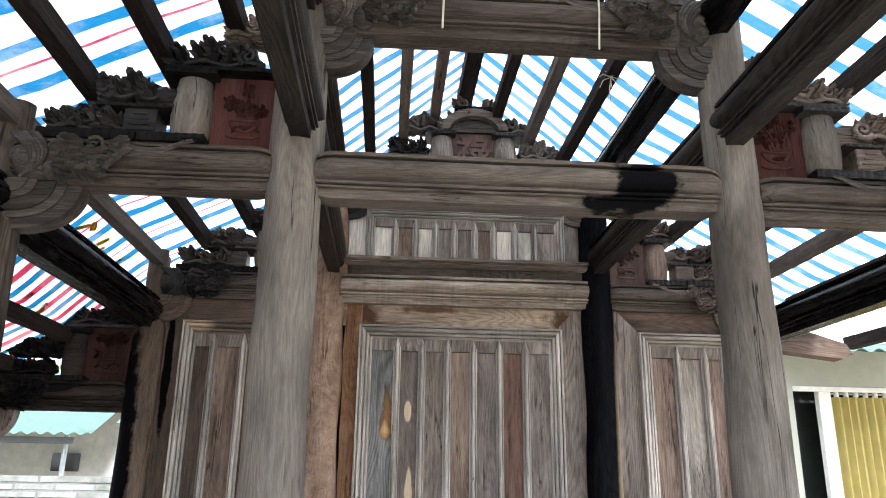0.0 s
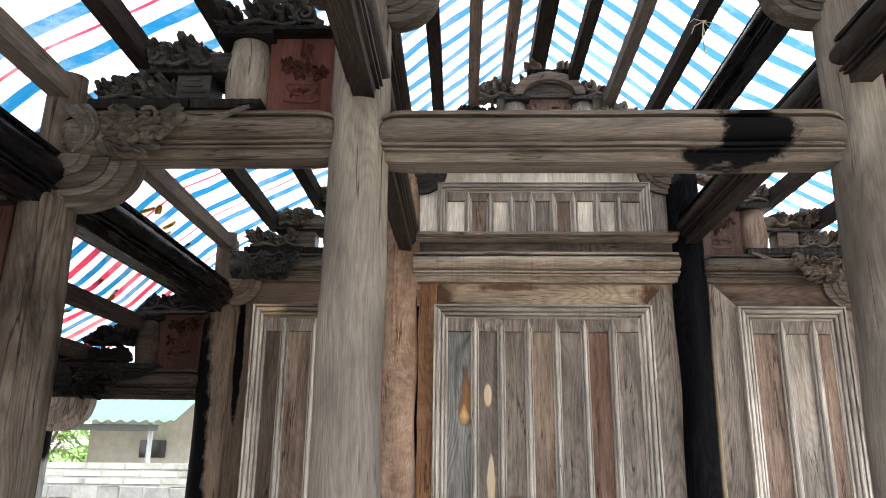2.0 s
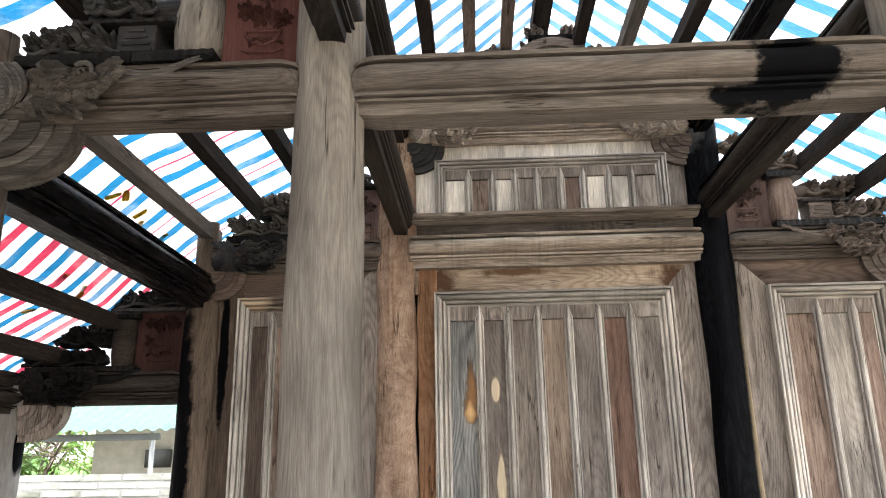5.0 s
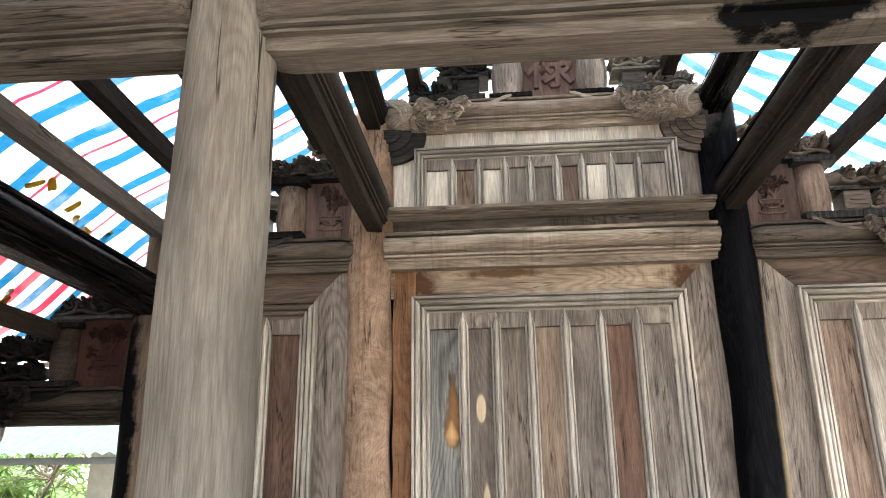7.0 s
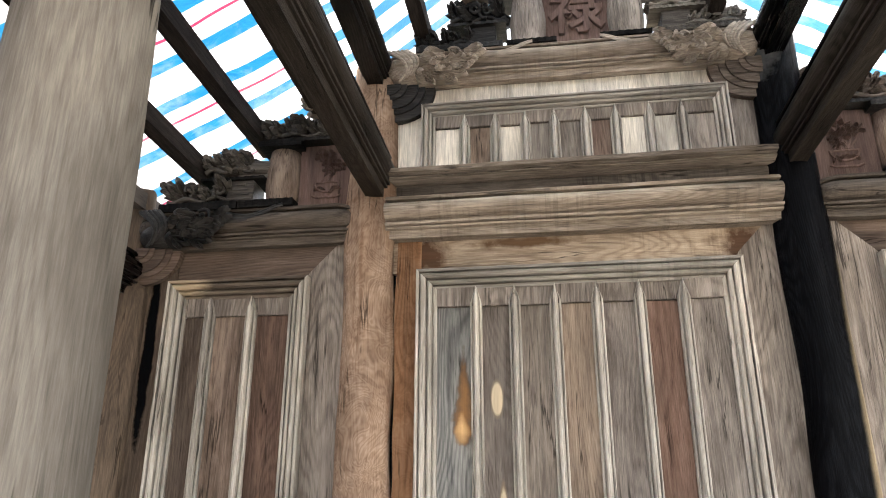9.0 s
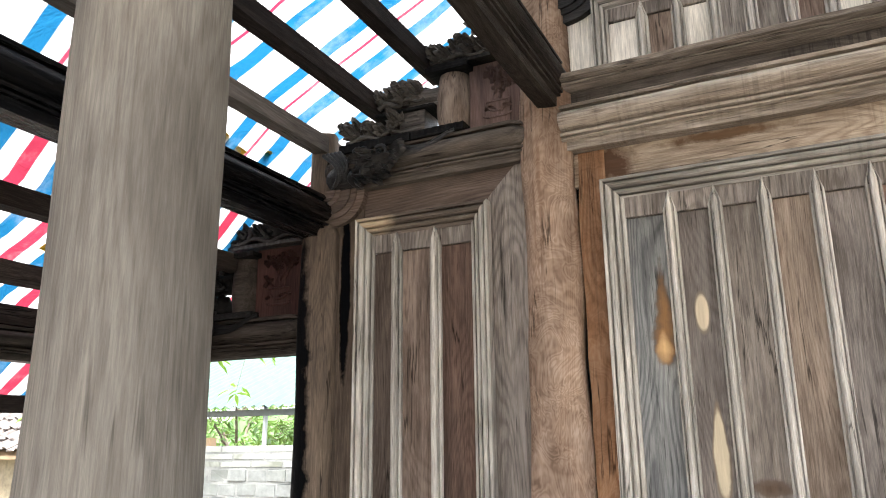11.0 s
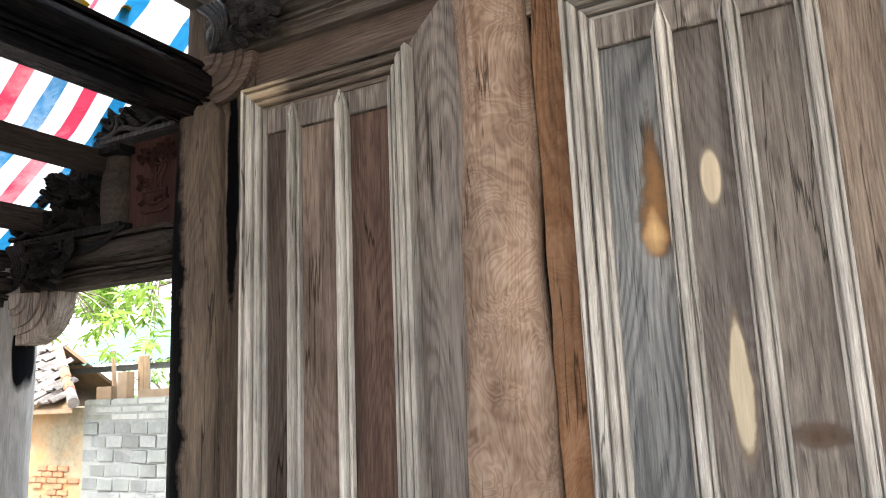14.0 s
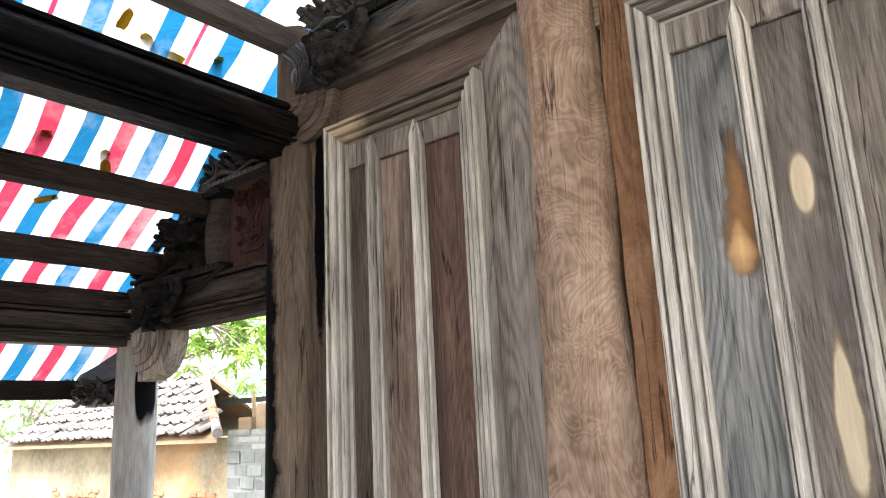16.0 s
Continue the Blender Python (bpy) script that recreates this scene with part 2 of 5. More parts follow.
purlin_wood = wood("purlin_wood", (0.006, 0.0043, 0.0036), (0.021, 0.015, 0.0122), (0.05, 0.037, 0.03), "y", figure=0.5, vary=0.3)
purlin_dark = wood("dark_purlin_wood", (0.008, 0.006, 0.005), (0.022, 0.016, 0.013), (0.055, 0.041, 0.033), "y", figure=0.4, vary=0.3)
purlin_pale = wood("pale_purlin_wood", (0.045, 0.0353, 0.0285), (0.105, 0.084, 0.0675), (0.18, 0.146, 0.12), "y", figure=0.5, vary=0.1)
purlin_tan = wood("tan_purlin_wood", (0.07, 0.045, 0.032), (0.15, 0.103, 0.075), (0.25, 0.183, 0.14), "y", figure=0.5, vary=0.1)
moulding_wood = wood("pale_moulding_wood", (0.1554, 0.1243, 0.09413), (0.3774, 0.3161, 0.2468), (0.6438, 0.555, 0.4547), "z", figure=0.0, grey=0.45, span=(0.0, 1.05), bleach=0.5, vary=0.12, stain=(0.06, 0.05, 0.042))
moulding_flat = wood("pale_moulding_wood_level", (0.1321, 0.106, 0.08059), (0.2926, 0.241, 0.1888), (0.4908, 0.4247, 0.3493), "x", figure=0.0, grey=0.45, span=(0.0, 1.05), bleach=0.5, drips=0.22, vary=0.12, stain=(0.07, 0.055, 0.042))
moulding_dark = wood("dark_stained_moulding_wood", (0.05, 0.035, 0.027), (0.12, 0.088, 0.067), (0.22, 0.17, 0.13), "x", figure=0.0, vary=0.0, stain=(0.02, 0.014, 0.011), stain_amount=0.6,
                     patches=[((-1.52, 5.8, 2.74), (0.16, 0.3, 0.1), (0.42, 0.32, 0.22), None, 0.8)])
PLANK = dict(axis="z", figure=0.65, grey=0.05, stain=(0.045, 0.034, 0.027), stain_amount=0.5, bleach=0.5, span=(0.1, 0.9))
plank_grey = wood("grey_plank", (0.079, 0.0685, 0.0619), (0.184, 0.158, 0.137), (0.356, 0.309, 0.27), vary=0.15, hue=0.01, **PLANK)
plank_brown = wood("brown_plank", (0.0739, 0.0506, 0.0382), (0.167, 0.121, 0.0926), (0.296, 0.228, 0.178), vary=0.15, hue=0.012, **PLANK)
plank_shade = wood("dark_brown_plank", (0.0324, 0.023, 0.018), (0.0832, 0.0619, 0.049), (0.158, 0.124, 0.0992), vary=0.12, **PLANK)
plank_umber = wood("red_umber_plank", (0.0342, 0.019, 0.0145), (0.0832, 0.0502, 0.038), (0.152, 0.0984, 0.076), vary=0.1, **PLANK)
plank_red = wood("reddish_plank", (0.0714, 0.0405, 0.0309), (0.155, 0.0918, 0.069), (0.25, 0.167, 0.128), vary=0.12, **PLANK)
plank_knot = wood("knotty_blue_grey_plank", (0.05, 0.05, 0.05), (0.15, 0.148, 0.142), (0.33, 0.318, 0.293), vary=0.0, axis="z", figure=1.3, bleach=0.35, grey=0.1, stain=(0.05, 0.042, 0.036),
                  patches=[((-0.018, 5.9, 2.02), (0.07, 0.3, 0.18), (0.28, 0.15, 0.065), (0.1, 0.06, 0.037), 1.3, 1.2, 0.5),
                           ((-0.028, 5.9, 1.945), (0.044, 0.3, 0.085), (0.66, 0.42, 0.2), (0.3, 0.16, 0.07), 0.9, 0.8, 0.2)])
plank_oval = wood("plank_with_pale_patches", (0.0616, 0.0506, 0.0444), (0.142, 0.117, 0.101), (0.258, 0.219, 0.191), vary=0.0, axis="z", figure=0.65, bleach=0.4, grey=0.08, stain=(0.045, 0.036, 0.03),
                  patches=[((0.145, 5.9, 2.09), (0.036, 0.3, 0.105), (0.62, 0.5, 0.35), (0.2, 0.16, 0.125), 0.1),
                           ((0.165, 5.9, 1.5), (0.04, 0.3, 0.24), (0.56, 0.46, 0.32), (0.2, 0.15, 0.11), 0.35, 0.9, 0.0)])
plank_stain = wood("plank_with_rust_stain", (0.0765, 0.0638, 0.0548), (0.178, 0.148, 0.125), (0.344, 0.293, 0.248), vary=0.0, axis="z", figure=0.65, bleach=0.5, grey=0.05, stain=(0.055, 0.042, 0.034),
                   patches=[((0.34, 5.9, 1.36), (0.095, 0.3, 0.045), (0.1, 0.066, 0.045), (0.12, 0.09, 0.07), 1.1)])
head_wood = wood("stained_head_board", (0.1552, 0.09625, 0.0575), (0.3415, 0.2403, 0.1552), (0.5899, 0.4508, 0.3105), "x", figure=1.1, stain=(0.05, 0.025, 0.014), stain_amount=0.7, drips=0.22, vary=0.0,
                 patches=[((-0.23, 5.85, 2.84), (0.17, 0.4, 0.12), (0.08, 0.042, 0.025), None, 1.8), ((1.4, 5.85, 2.84), (0.15, 0.4, 0.1), (0.08, 0.042, 0.025), None, 1.8), ((0.3, 5.85, 2.9), (0.3, 0.4, 0.035), (0.12, 0.07, 0.04), None, 1.8)])
head_dark = wood("dark_head_board", (0.0506, 0.03036, 0.0215), (0.1075, 0.06957, 0.0506), (0.1898, 0.1334, 0.1012), "x", vary=0.05)
pale_board = wood("pale_weathered_board", (0.2783, 0.2472, 0.2035), (0.5773, 0.5141, 0.4278), (0.92, 0.8337, 0.7061), "z", figure=0.5, stain=(0.09, 0.075, 0.06), stain_amount=0.5, drips=0.22, vary=0.08)
stile_wood = wood("stile_board", (0.069, 0.05405, 0.0437), (0.1725, 0.1357, 0.1092), (0.3542, 0.2898, 0.2403), "z", figure=1.0, bleach=0.35, stain=(0.025, 0.02, 0.018), stain_amount=0.6, vary=0.12)
red_wood = wood("red_brown_panel", (0.045, 0.0118, 0.009), (0.066, 0.0215, 0.017), (0.1, 0.038, 0.03), "z", figure=0.4, vary=0.08, stain=(0.04, 0.014, 0.01))
# red panel wood darkened to carry the eaves shade
red_dark = wood("shaded_red_panel", (0.02, 0.008, 0.006), (0.04, 0.016, 0.013), (0.07, 0.03, 0.024), "z", figure=0.4, vary=0.08)
# lighter copy of the red for the back truss, with the sky-gap light in its colour
red_lit = wood("lit_red_brown_panel", (0.07, 0.038, 0.03), (0.12, 0.068, 0.054), (0.19, 0.12, 0.098), "z", figure=0.4, vary=0.06)
cornice_wood = wood("brown_cornice_wood", (0.0575, 0.0437, 0.03335), (0.1495, 0.115, 0.08855), (0.322, 0.2587, 0.207), "x", figure=0.5, vary=0.0, bleach=0.4)
frieze_wood = wood("dark_frieze_board", (0.035, 0.027, 0.022), (0.085, 0.067, 0.054), (0.17, 0.138, 0.112), "x", figure=0.8, vary=0.0, drips=0.5)
carve_dark = wood("dark_carved_wood", (0.0045, 0.0042, 0.0045), (0.02, 0.018, 0.0175), (0.075, 0.067, 0.062), "x", figure=0.3, vary=0.2, stain=BLACK, stain_amount=0.6, rough=0.42, gloss=0.1, bleach=0.35)
carve_grey = wood("grey_carved_wood", (0.014, 0.0115, 0.0097), (0.055, 0.045, 0.037), (0.15, 0.127, 0.105), "x", figure=0.3, vary=0.12, stain=(0.012, 0.01, 0.009), stain_amount=0.6, rough=0.48, gloss=0.07, bleach=0.4)
carve_mid = wood("pale_grey_carved_wood", (0.05, 0.041, 0.034), (0.14, 0.118, 0.098), (0.29, 0.25, 0.21), "x", figure=0.3, vary=0.1, stain=(0.02, 0.017, 0.015), stain_amount=0.5)
carve_pale = wood("pale_carved_wood", (0.12, 0.09, 0.0672), (0.3, 0.234, 0.1776), (0.564, 0.468, 0.366), "x", figure=0.6, vary=0.08, stain=(0.03, 0.022, 0.017), stain_amount=0.5)
carve_brown = wood("brown_carved_wood", (0.04, 0.027, 0.02), (0.135, 0.098, 0.0755), (0.31, 0.245, 0.195), "x", figure=0.5, vary=0.12, stain=(0.02, 0.015, 0.012), stain_amount=0.5)
# near-black wood for shelves; also paints the shade in wall joints and eaves carving
void_wood = wood("black_shelf_and_shade", (0.003, 0.003, 0.003), (0.008, 0.0075, 0.0075), (0.022, 0.02, 0.019), "x", vary=0.2)


def rough_surface(name, a, b, scale, rough=0.9, bump=0.5, fine=8.0, stain=None, vary=0.0, dist=0.01):
    """Plaster, concrete or earth: two colours in soft patches with a fine relief."""
    n = Nodes(name)
    co = n.local(False) if not vary else n.local()
    big = n.noise(co, scale, 6, 0.6)
    small = n.noise(co, scale * fine, 5, 0.65)
    col = n.mix(n.ramp(n.maths("ADD", n.maths("MULTIPLY", big, 0.7), n.maths("MULTIPLY", small, 0.3)), [(0.36, (0, 0, 0)), (0.64, (1, 1, 1))]), rgb(*a), rgb(*b))
    if stain:
        s = n.noise(co, scale * 0.45, 4, 0.7, 0.6)
        col = n.mix(n.ramp(s, [(0.52, (0, 0, 0)), (0.66, (0.85, 0.85, 0.85))]), col, rgb(*stain))
    if vary:
        rnd = n.add("ShaderNodeObjectInfo").outputs["Random"]
        col = n.add("ShaderNodeHueSaturation", {"Value": n.maths("ADD", 1 - vary, n.maths("MULTIPLY", rnd, 2 * vary)), "Color": col}).outputs[0]
    n.join(col, n.bsdf.inputs["Base Color"])
    n.bsdf.inputs["Roughness"].default_value = rough
    bp = n.add("ShaderNodeBump", {"Strength": bump, "Distance": dist, "Height": small})
    n.join(bp.outputs[0], n.bsdf.inputs["Normal"])
    return n.mat


concrete = rough_surface("grey_concrete_floor", (0.17, 0.16, 0.148), (0.26, 0.248, 0.23), 1.6, stain=(0.12, 0.115, 0.105))
earth = rough_surface("bare_earth", (0.2, 0.17, 0.13), (0.33, 0.29, 0.23), 0.6, stain=(0.1, 0.12, 0.06))
block_grey = rough_surface("cement_block", (0.0546, 0.0588, 0.05796), (0.105, 0.1113, 0.1092), 2.2, stain=(0.063, 0.0693, 0.063), vary=0.18)
whitewash = rough_surface("whitewashed_block", (0.119, 0.1249, 0.1161), (0.1785, 0.1845, 0.1725), 2.0, stain=(0.0595, 0.06545, 0.05057), vary=0.1)
mortar = rough_surface("cement_mortar", (0.078, 0.0819, 0.07898), (0.1268, 0.1307, 0.1277), 3.0)
ochre = rough_surface("ochre_plaster", (0.0741, 0.06042, 0.03705), (0.216, 0.184, 0.12), 0.9, stain=(0.216, 0.104, 0.028), fine=14)
plaster = rough_surface("grey_green_plaster", (0.27, 0.285, 0.24), (0.36, 0.37, 0.315), 0.8, stain=(0.28, 0.28, 0.24), fine=14)
tile_grey = rough_surface("old_clay_roof_tile", (0.06, 0.045, 0.04), (0.19, 0.17, 0.16), 5.0, stain=(0.05, 0.045, 0.042), vary=0.3)
ridge_orange = rough_surface("orange_roof_edge", (0.2, 0.075, 0.035), (0.3, 0.14, 0.07), 4.0, vary=0.2)


def plain(name, colour, rough=0.5, metal=0.0, wear=0.25, scale=6.0):
    n = Nodes(name)
    co = n.local()
    f = n.noise(co, scale, 6, 0.6)
    n.join(n.mix(n.ramp(f, [(0.35, (0, 0, 0)), (0.7, (1, 1, 1))]), rgb(*colour), rgb(*[c * (1 - wear) for c in colour])), n.bsdf.inputs["Base Color"])
    n.join(n.maths("ADD", rough - 0.1, n.maths("MULTIPLY", f, 0.2)), n.bsdf.inputs["Roughness"])
    n.bsdf.inputs["Metallic"].default_value = metal
    return n.mat


green_metal = plain("pale_green_roof_sheet", (0.034, 0.078, 0.06), 0.6)
white_metal = plain("pale_roof_sheet", (0.35, 0.37, 0.36), 0.5)
steel = plain("grey_steel", (0.35, 0.37, 0.38), 0.45, 0.6)
dark_glass_and_room = plain("dark_glass_and_unlit_room", (0.02, 0.025, 0.025), 0.1)
white_paint = plain("white_painted_frame", (0.7, 0.7, 0.66), 0.45)
curtain_yellow = plain("yellow_curtain_cloth", (0.42, 0.35, 0.12), 0.85, 0, 0.15)
string_mat = plain("pale_plastic_string", (0.65, 0.6, 0.45), 0.5)
bamboo = plain("bamboo_pole", (0.2, 0.13, 0.07), 0.6)
dark_lattice = plain("grey_lattice_strip", (0.11, 0.12, 0.115), 0.8)
red_sheet = plain("red_roof_sheet", (0.45, 0.08, 0.06), 0.5)


def leaf_material(name, a, b, through_light=0.35):
    n = Nodes(name)
    rnd = n.add("ShaderNodeNewGeometry").outputs["Random Per Island"]
    col = n.mix(rnd, rgb(*a), rgb(*b))
    n.join(col, n.bsdf.inputs["Base Color"])
    n.bsdf.inputs["Roughness"].default_value = 0.5
    tr = n.add("ShaderNodeBsdfTranslucent", {"Color": n.mix(0.5, col, rgb(0.3, 0.42, 0.06))})
    mx = n.add("ShaderNodeMixShader", {0: through_light, 1: n.bsdf.outputs[0], 2: tr.outputs[0]})
    n.join(mx.outputs[0], n.out.inputs["Surface"])
    return n.mat


leaf_green = leaf_material("mango_leaf", (0.08, 0.18, 0.025), (0.19, 0.31, 0.05), 0.5)
leaf_far = leaf_material("distant_foliage", (0.05, 0.12, 0.03), (0.12, 0.22, 0.06))
bark = rough_surface("tree_bark", (0.09, 0.07, 0.055), (0.18, 0.15, 0.12), 5.0)


def tarp_material(name, stripes, period, shift, white=0.5):
    """Striped woven plastic that lets daylight through. stripes: (start, end, colour) within one period along y."""
    n = Nodes(name)
    pos = n.add("ShaderNodeTexCoord").outputs["Object"]
    wob = n.noise(pos, 1.3, 2)
    y = n.add("ShaderNodeSeparateXYZ", {0: pos}).outputs[1]
    y = n.maths("ADD", y, n.maths("MULTIPLY", wob, 0.09))
    u = n.maths("FRACT", n.maths("DIVIDE", n.maths("ADD", y, shift), period))
    col = rgb(white, white, white * 1.01)
    edge = 0.012
    for a, b, c in stripes:
        up = n.maths("MULTIPLY", n.maths("SUBTRACT", u, a), 1 / edge)
        down = n.maths("MULTIPLY", n.maths("SUBTRACT", b, u), 1 / edge)
        f = n.add("ShaderNodeClamp", {0: n.maths("MINIMUM", up, down)}).outputs[0]
        col = n.mix(f, col, rgb(*c))
    dirt = n.noise(pos, 2.4, 6, 0.7)
    col = n.mix(n.maths("MULTIPLY", n.ramp(dirt, [(0.5, (0, 0, 0)), (0.75, (1, 1, 1))]), 0.2), col, rgb(0.45, 0.42, 0.38))
    n.join(col, n.bsdf.inputs["Base Color"])
    n.bsdf.inputs["Roughness"].default_value = 0.45
    tr = n.add("ShaderNodeBsdfTranslucent", {"Color": col})
    mx = n.add("ShaderNodeMixShader", {0: 0.8, 1: n.bsdf.outputs[0], 2: tr.outputs[0]})
    n.join(mx.outputs[0], n.out.inputs["Surface"])
    wrinkle = n.noise(pos, 7.0, 5, 0.6, 0.8)
    bp = n.add("ShaderNodeBump", {"Strength": 0.6, "Distance": 0.04, "Height": wrinkle})
    n.join(bp.outputs[0], n.bsdf.inputs["Normal"])
    n.join(bp.outputs[0], tr.inputs["Normal"])
    return n.mat


BLUE, RED = (0.006, 0.055, 0.115), (0.17, 0.015, 0.03)
FADED = (0.022, 0.075, 0.135)
tarp_upper = tarp_material("blue_and_white_tarpaulin", [(0.0, 0.2, FADED), (0.5, 0.7, FADED)], 0.44, 0.02)
tarp_middle = tarp_material("white_tarpaulin_with_blue_stripes", [(0.0, 0.16, BLUE), (0.5, 0.66, BLUE), (0.79, 0.84, (0.13, 0.012, 0.03))], 0.58, 0.16, 0.31)
tarp_lower = tarp_material("red_white_blue_tarpaulin", [(0.0, 0.25, tuple(c * 0.8 for c in BLUE)), (0.5, 0.75, tuple(c * 0.8 for c in RED))], 0.31, 0.1, 0.29)


# ---- building helpers ----
def mesh_of(name, bm, mat, smooth=False):
    me = bpy.data.meshes.new(name)
    bmesh.ops.recalc_face_normals(bm, faces=bm.faces)
    bm.to_mesh(me)
    bm.free()
    for m in (mat if isinstance(mat, (list, tuple)) else [mat]):
        me.materials.append(m)
    if smooth:
        me.polygons.foreach_set("use_smooth", [True] * len(me.polygons))
        me.set_sharp_from_angle(angle=radians(40 if smooth is True else smooth))
    return me


def solid(name, bm, mat, label, category, group="", kind="", smooth=False):
    """A thing of one piece."""
    return tagged(new(name, mesh_of(name, bm, mat, smooth)), label, category, group, kind)


def thing(name, place, label, category, group="", kind=""):
    """The empty at a thing's base that carries its parts."""
    ob = new(name)
    ob.matrix_world = Matrix.Translation(place)
    return tagged(ob, label, category, group, kind)


def part(name, bm, mat, parent, label="", smooth=False):
    """A mesh given in world metres, hung under a thing or a part."""
    base = parent.matrix_world.translation if parent.type == "EMPTY" else parent.parent.matrix_world.translation
    bmesh.ops.translate(bm, verts=bm.verts, vec=-Vector(base))
    ob = new(name, mesh_of(name, bm, mat, smooth))
    ob.parent = parent
    return tagged(ob, label) if label else ob


def box(bm, x0, x1, y0, y1, z0, z1, bevel=0.0):
    b = bmesh.new()
    bmesh.ops.create_cube(b, size=1)
    for v in b.verts:
        v.co = ((x0 + x1) / 2 + v.co.x * (x1 - x0), (y0 + y1) / 2 + v.co.y * (y1 - y0), (z0 + z1) / 2 + v.co.z * (z1 - z0))
    if bevel:
        bmesh.ops.bevel(b, geom=b.edges[:], offset=bevel, segments=2, affect="EDGES")
    me = bpy.data.meshes.new("tmp")
    b.to_mesh(me)
    b.free()
    bm.from_mesh(me)
    bpy.data.meshes.remove(me)
    return bm


def a_box(*args, bevel=0.006):
    return box(bmesh.new(), *args, bevel=bevel)


def extrude(bm, outline, place, steps=1):
    """Extrude a closed 2D outline; place(u, v, s) gives the point for outline (u, v) and step s from 0 to 1."""
    rings = [[bm.verts.new(place(u, v, i / steps)) for u, v in outline] for i in range(steps + 1)]
    k = len(outline)
    for a, b in zip(rings, rings[1:]):
        for i in range(k):
            bm.faces.new((a[i], a[(i + 1) % k], b[(i + 1) % k], b[i]))
    bm.faces.new(rings[0])
    bm.faces.new(rings[-1][::-1])
    return bm


def arc(cx, cy, r, a0, a1, n, ry=None):
    return [(cx + r * math.cos(radians(a0 + (a1 - a0) * i / n)), cy + (ry or r) * math.sin(radians(a0 + (a1 - a0) * i / n))) for i in range(n + 1)]


def beam_outline(h, d):
    """Moulded beam section: plain foot, beads, half-round belly, fillets on top."""
    half = [(d * 0.5, 0), (d * 0.52, h * 0.19), (d * 0.7, h * 0.2), (d * 0.72, h * 0.24), (d * 0.56, h * 0.245), (d * 0.56, h * 0.27), (d * 0.82, h * 0.275), (d * 0.84, h * 0.33),
            (d * 0.58, h * 0.335), (d * 0.58, h * 0.36)]
    half += arc(d * 0.36, h * 0.63, d * 0.72, -70, 70, 12, h * 0.265)
    half += [(d * 0.56, h * 0.895), (d * 0.84, h * 0.9), (d * 0.86, h * 0.95), (d * 0.78, h * 0.955), (d * 0.78, h)]
    return half + [(-u, v) for u, v in reversed(half)]


def uneven(bm, amount, size=3.0, keep=None):
    for v in bm.verts:
        if keep and keep(v.co):
            continue
        w = noise.noise_vector(v.co * size)
        v.co += Vector(w) * amount


def beam_x(name, x0, x1, y, z, h, d, mat, label, group=""):
    def place(u, v, s):
        e = 1.0 if d > 0.15 else 0.72 + 0.28 * min(1.0, min(s, 1 - s) * (x1 - x0) / 0.075) ** 0.5
        return x0 + (x1 - x0) * s, y + u * e, z + h * 0.5 + (v - h * 0.5) * (0.4 + 0.6 * e)

    bm = extrude(bmesh.new(), beam_outline(h, d), place, 70)
    uneven(bm, 0.004)
    return solid(name, bm, mat, label, "beam", group, smooth=True)


def beam_y(name, x, y0, y1, z, h, d, mat, label, group="", category="beam"):
    bm = extrude(bmesh.new(), beam_outline(h, d), lambda u, v, s: (splay(x, z, y0 + (y1 - y0) * s)[0] + u, y0 + (y1 - y0) * s, splay(x, z, y0 + (y1 - y0) * s)[1] + v), 14)
    uneven(bm, 0.004)
    return solid(name, bm, mat, label, category, group, smooth=True)


def column(x, y, r0, r1, height, mat, label, wave=0.006, neck=None, base=0.0, seg=28, rings=48):
    bm = bmesh.new()
    rows = []
    for i in range(rings + 1):
        s = i / rings
        r = (r0 + (r1 - r0) * s)
        if neck and s * height > neck:
            r *= 0.7
        row = []
        for k in range(seg):
            a = 2 * math.pi * k / seg
            p = Vector((math.cos(a), math.sin(a), 0))
            q = r + wave * noise.noise(Vector((x * 3 + p.x * 1.2, y + p.y * 1.2, s * height * 1.6))) * 2
            row.append(bm.verts.new((x + p.x * q, y + p.y * q, base + s * height)))
        rows.append(row)
    for a, b in zip(rows, rows[1:]):
        for k in range(seg):
            bm.faces.new((a[k], a[(k + 1) % seg], b[(k + 1) % seg], b[k]))
    bm.faces.new(rows[-1])
    bm.faces.new(rows[0][::-1])
    return solid("wooden_column", bm, mat, label, "column", "columns of the timber frame", smooth=True)


# ---- ground, floor ----
g = bmesh.new()
v = [g.verts.new(c) for c in ((-400, -400, -0.62), (400, -400, -0.62), (400, 400, -0.62), (-400, 400, -0.62))]
g.faces.new(v)
solid("ground", g, earth, "bare earth yard round the house", "ground", kind="structure")
solid("floor", a_box(-3.9, 5.0, -2.2, 6.9, -0.6, 0.0), concrete, "grey concrete floor slab of the house", "floor", kind="structure")

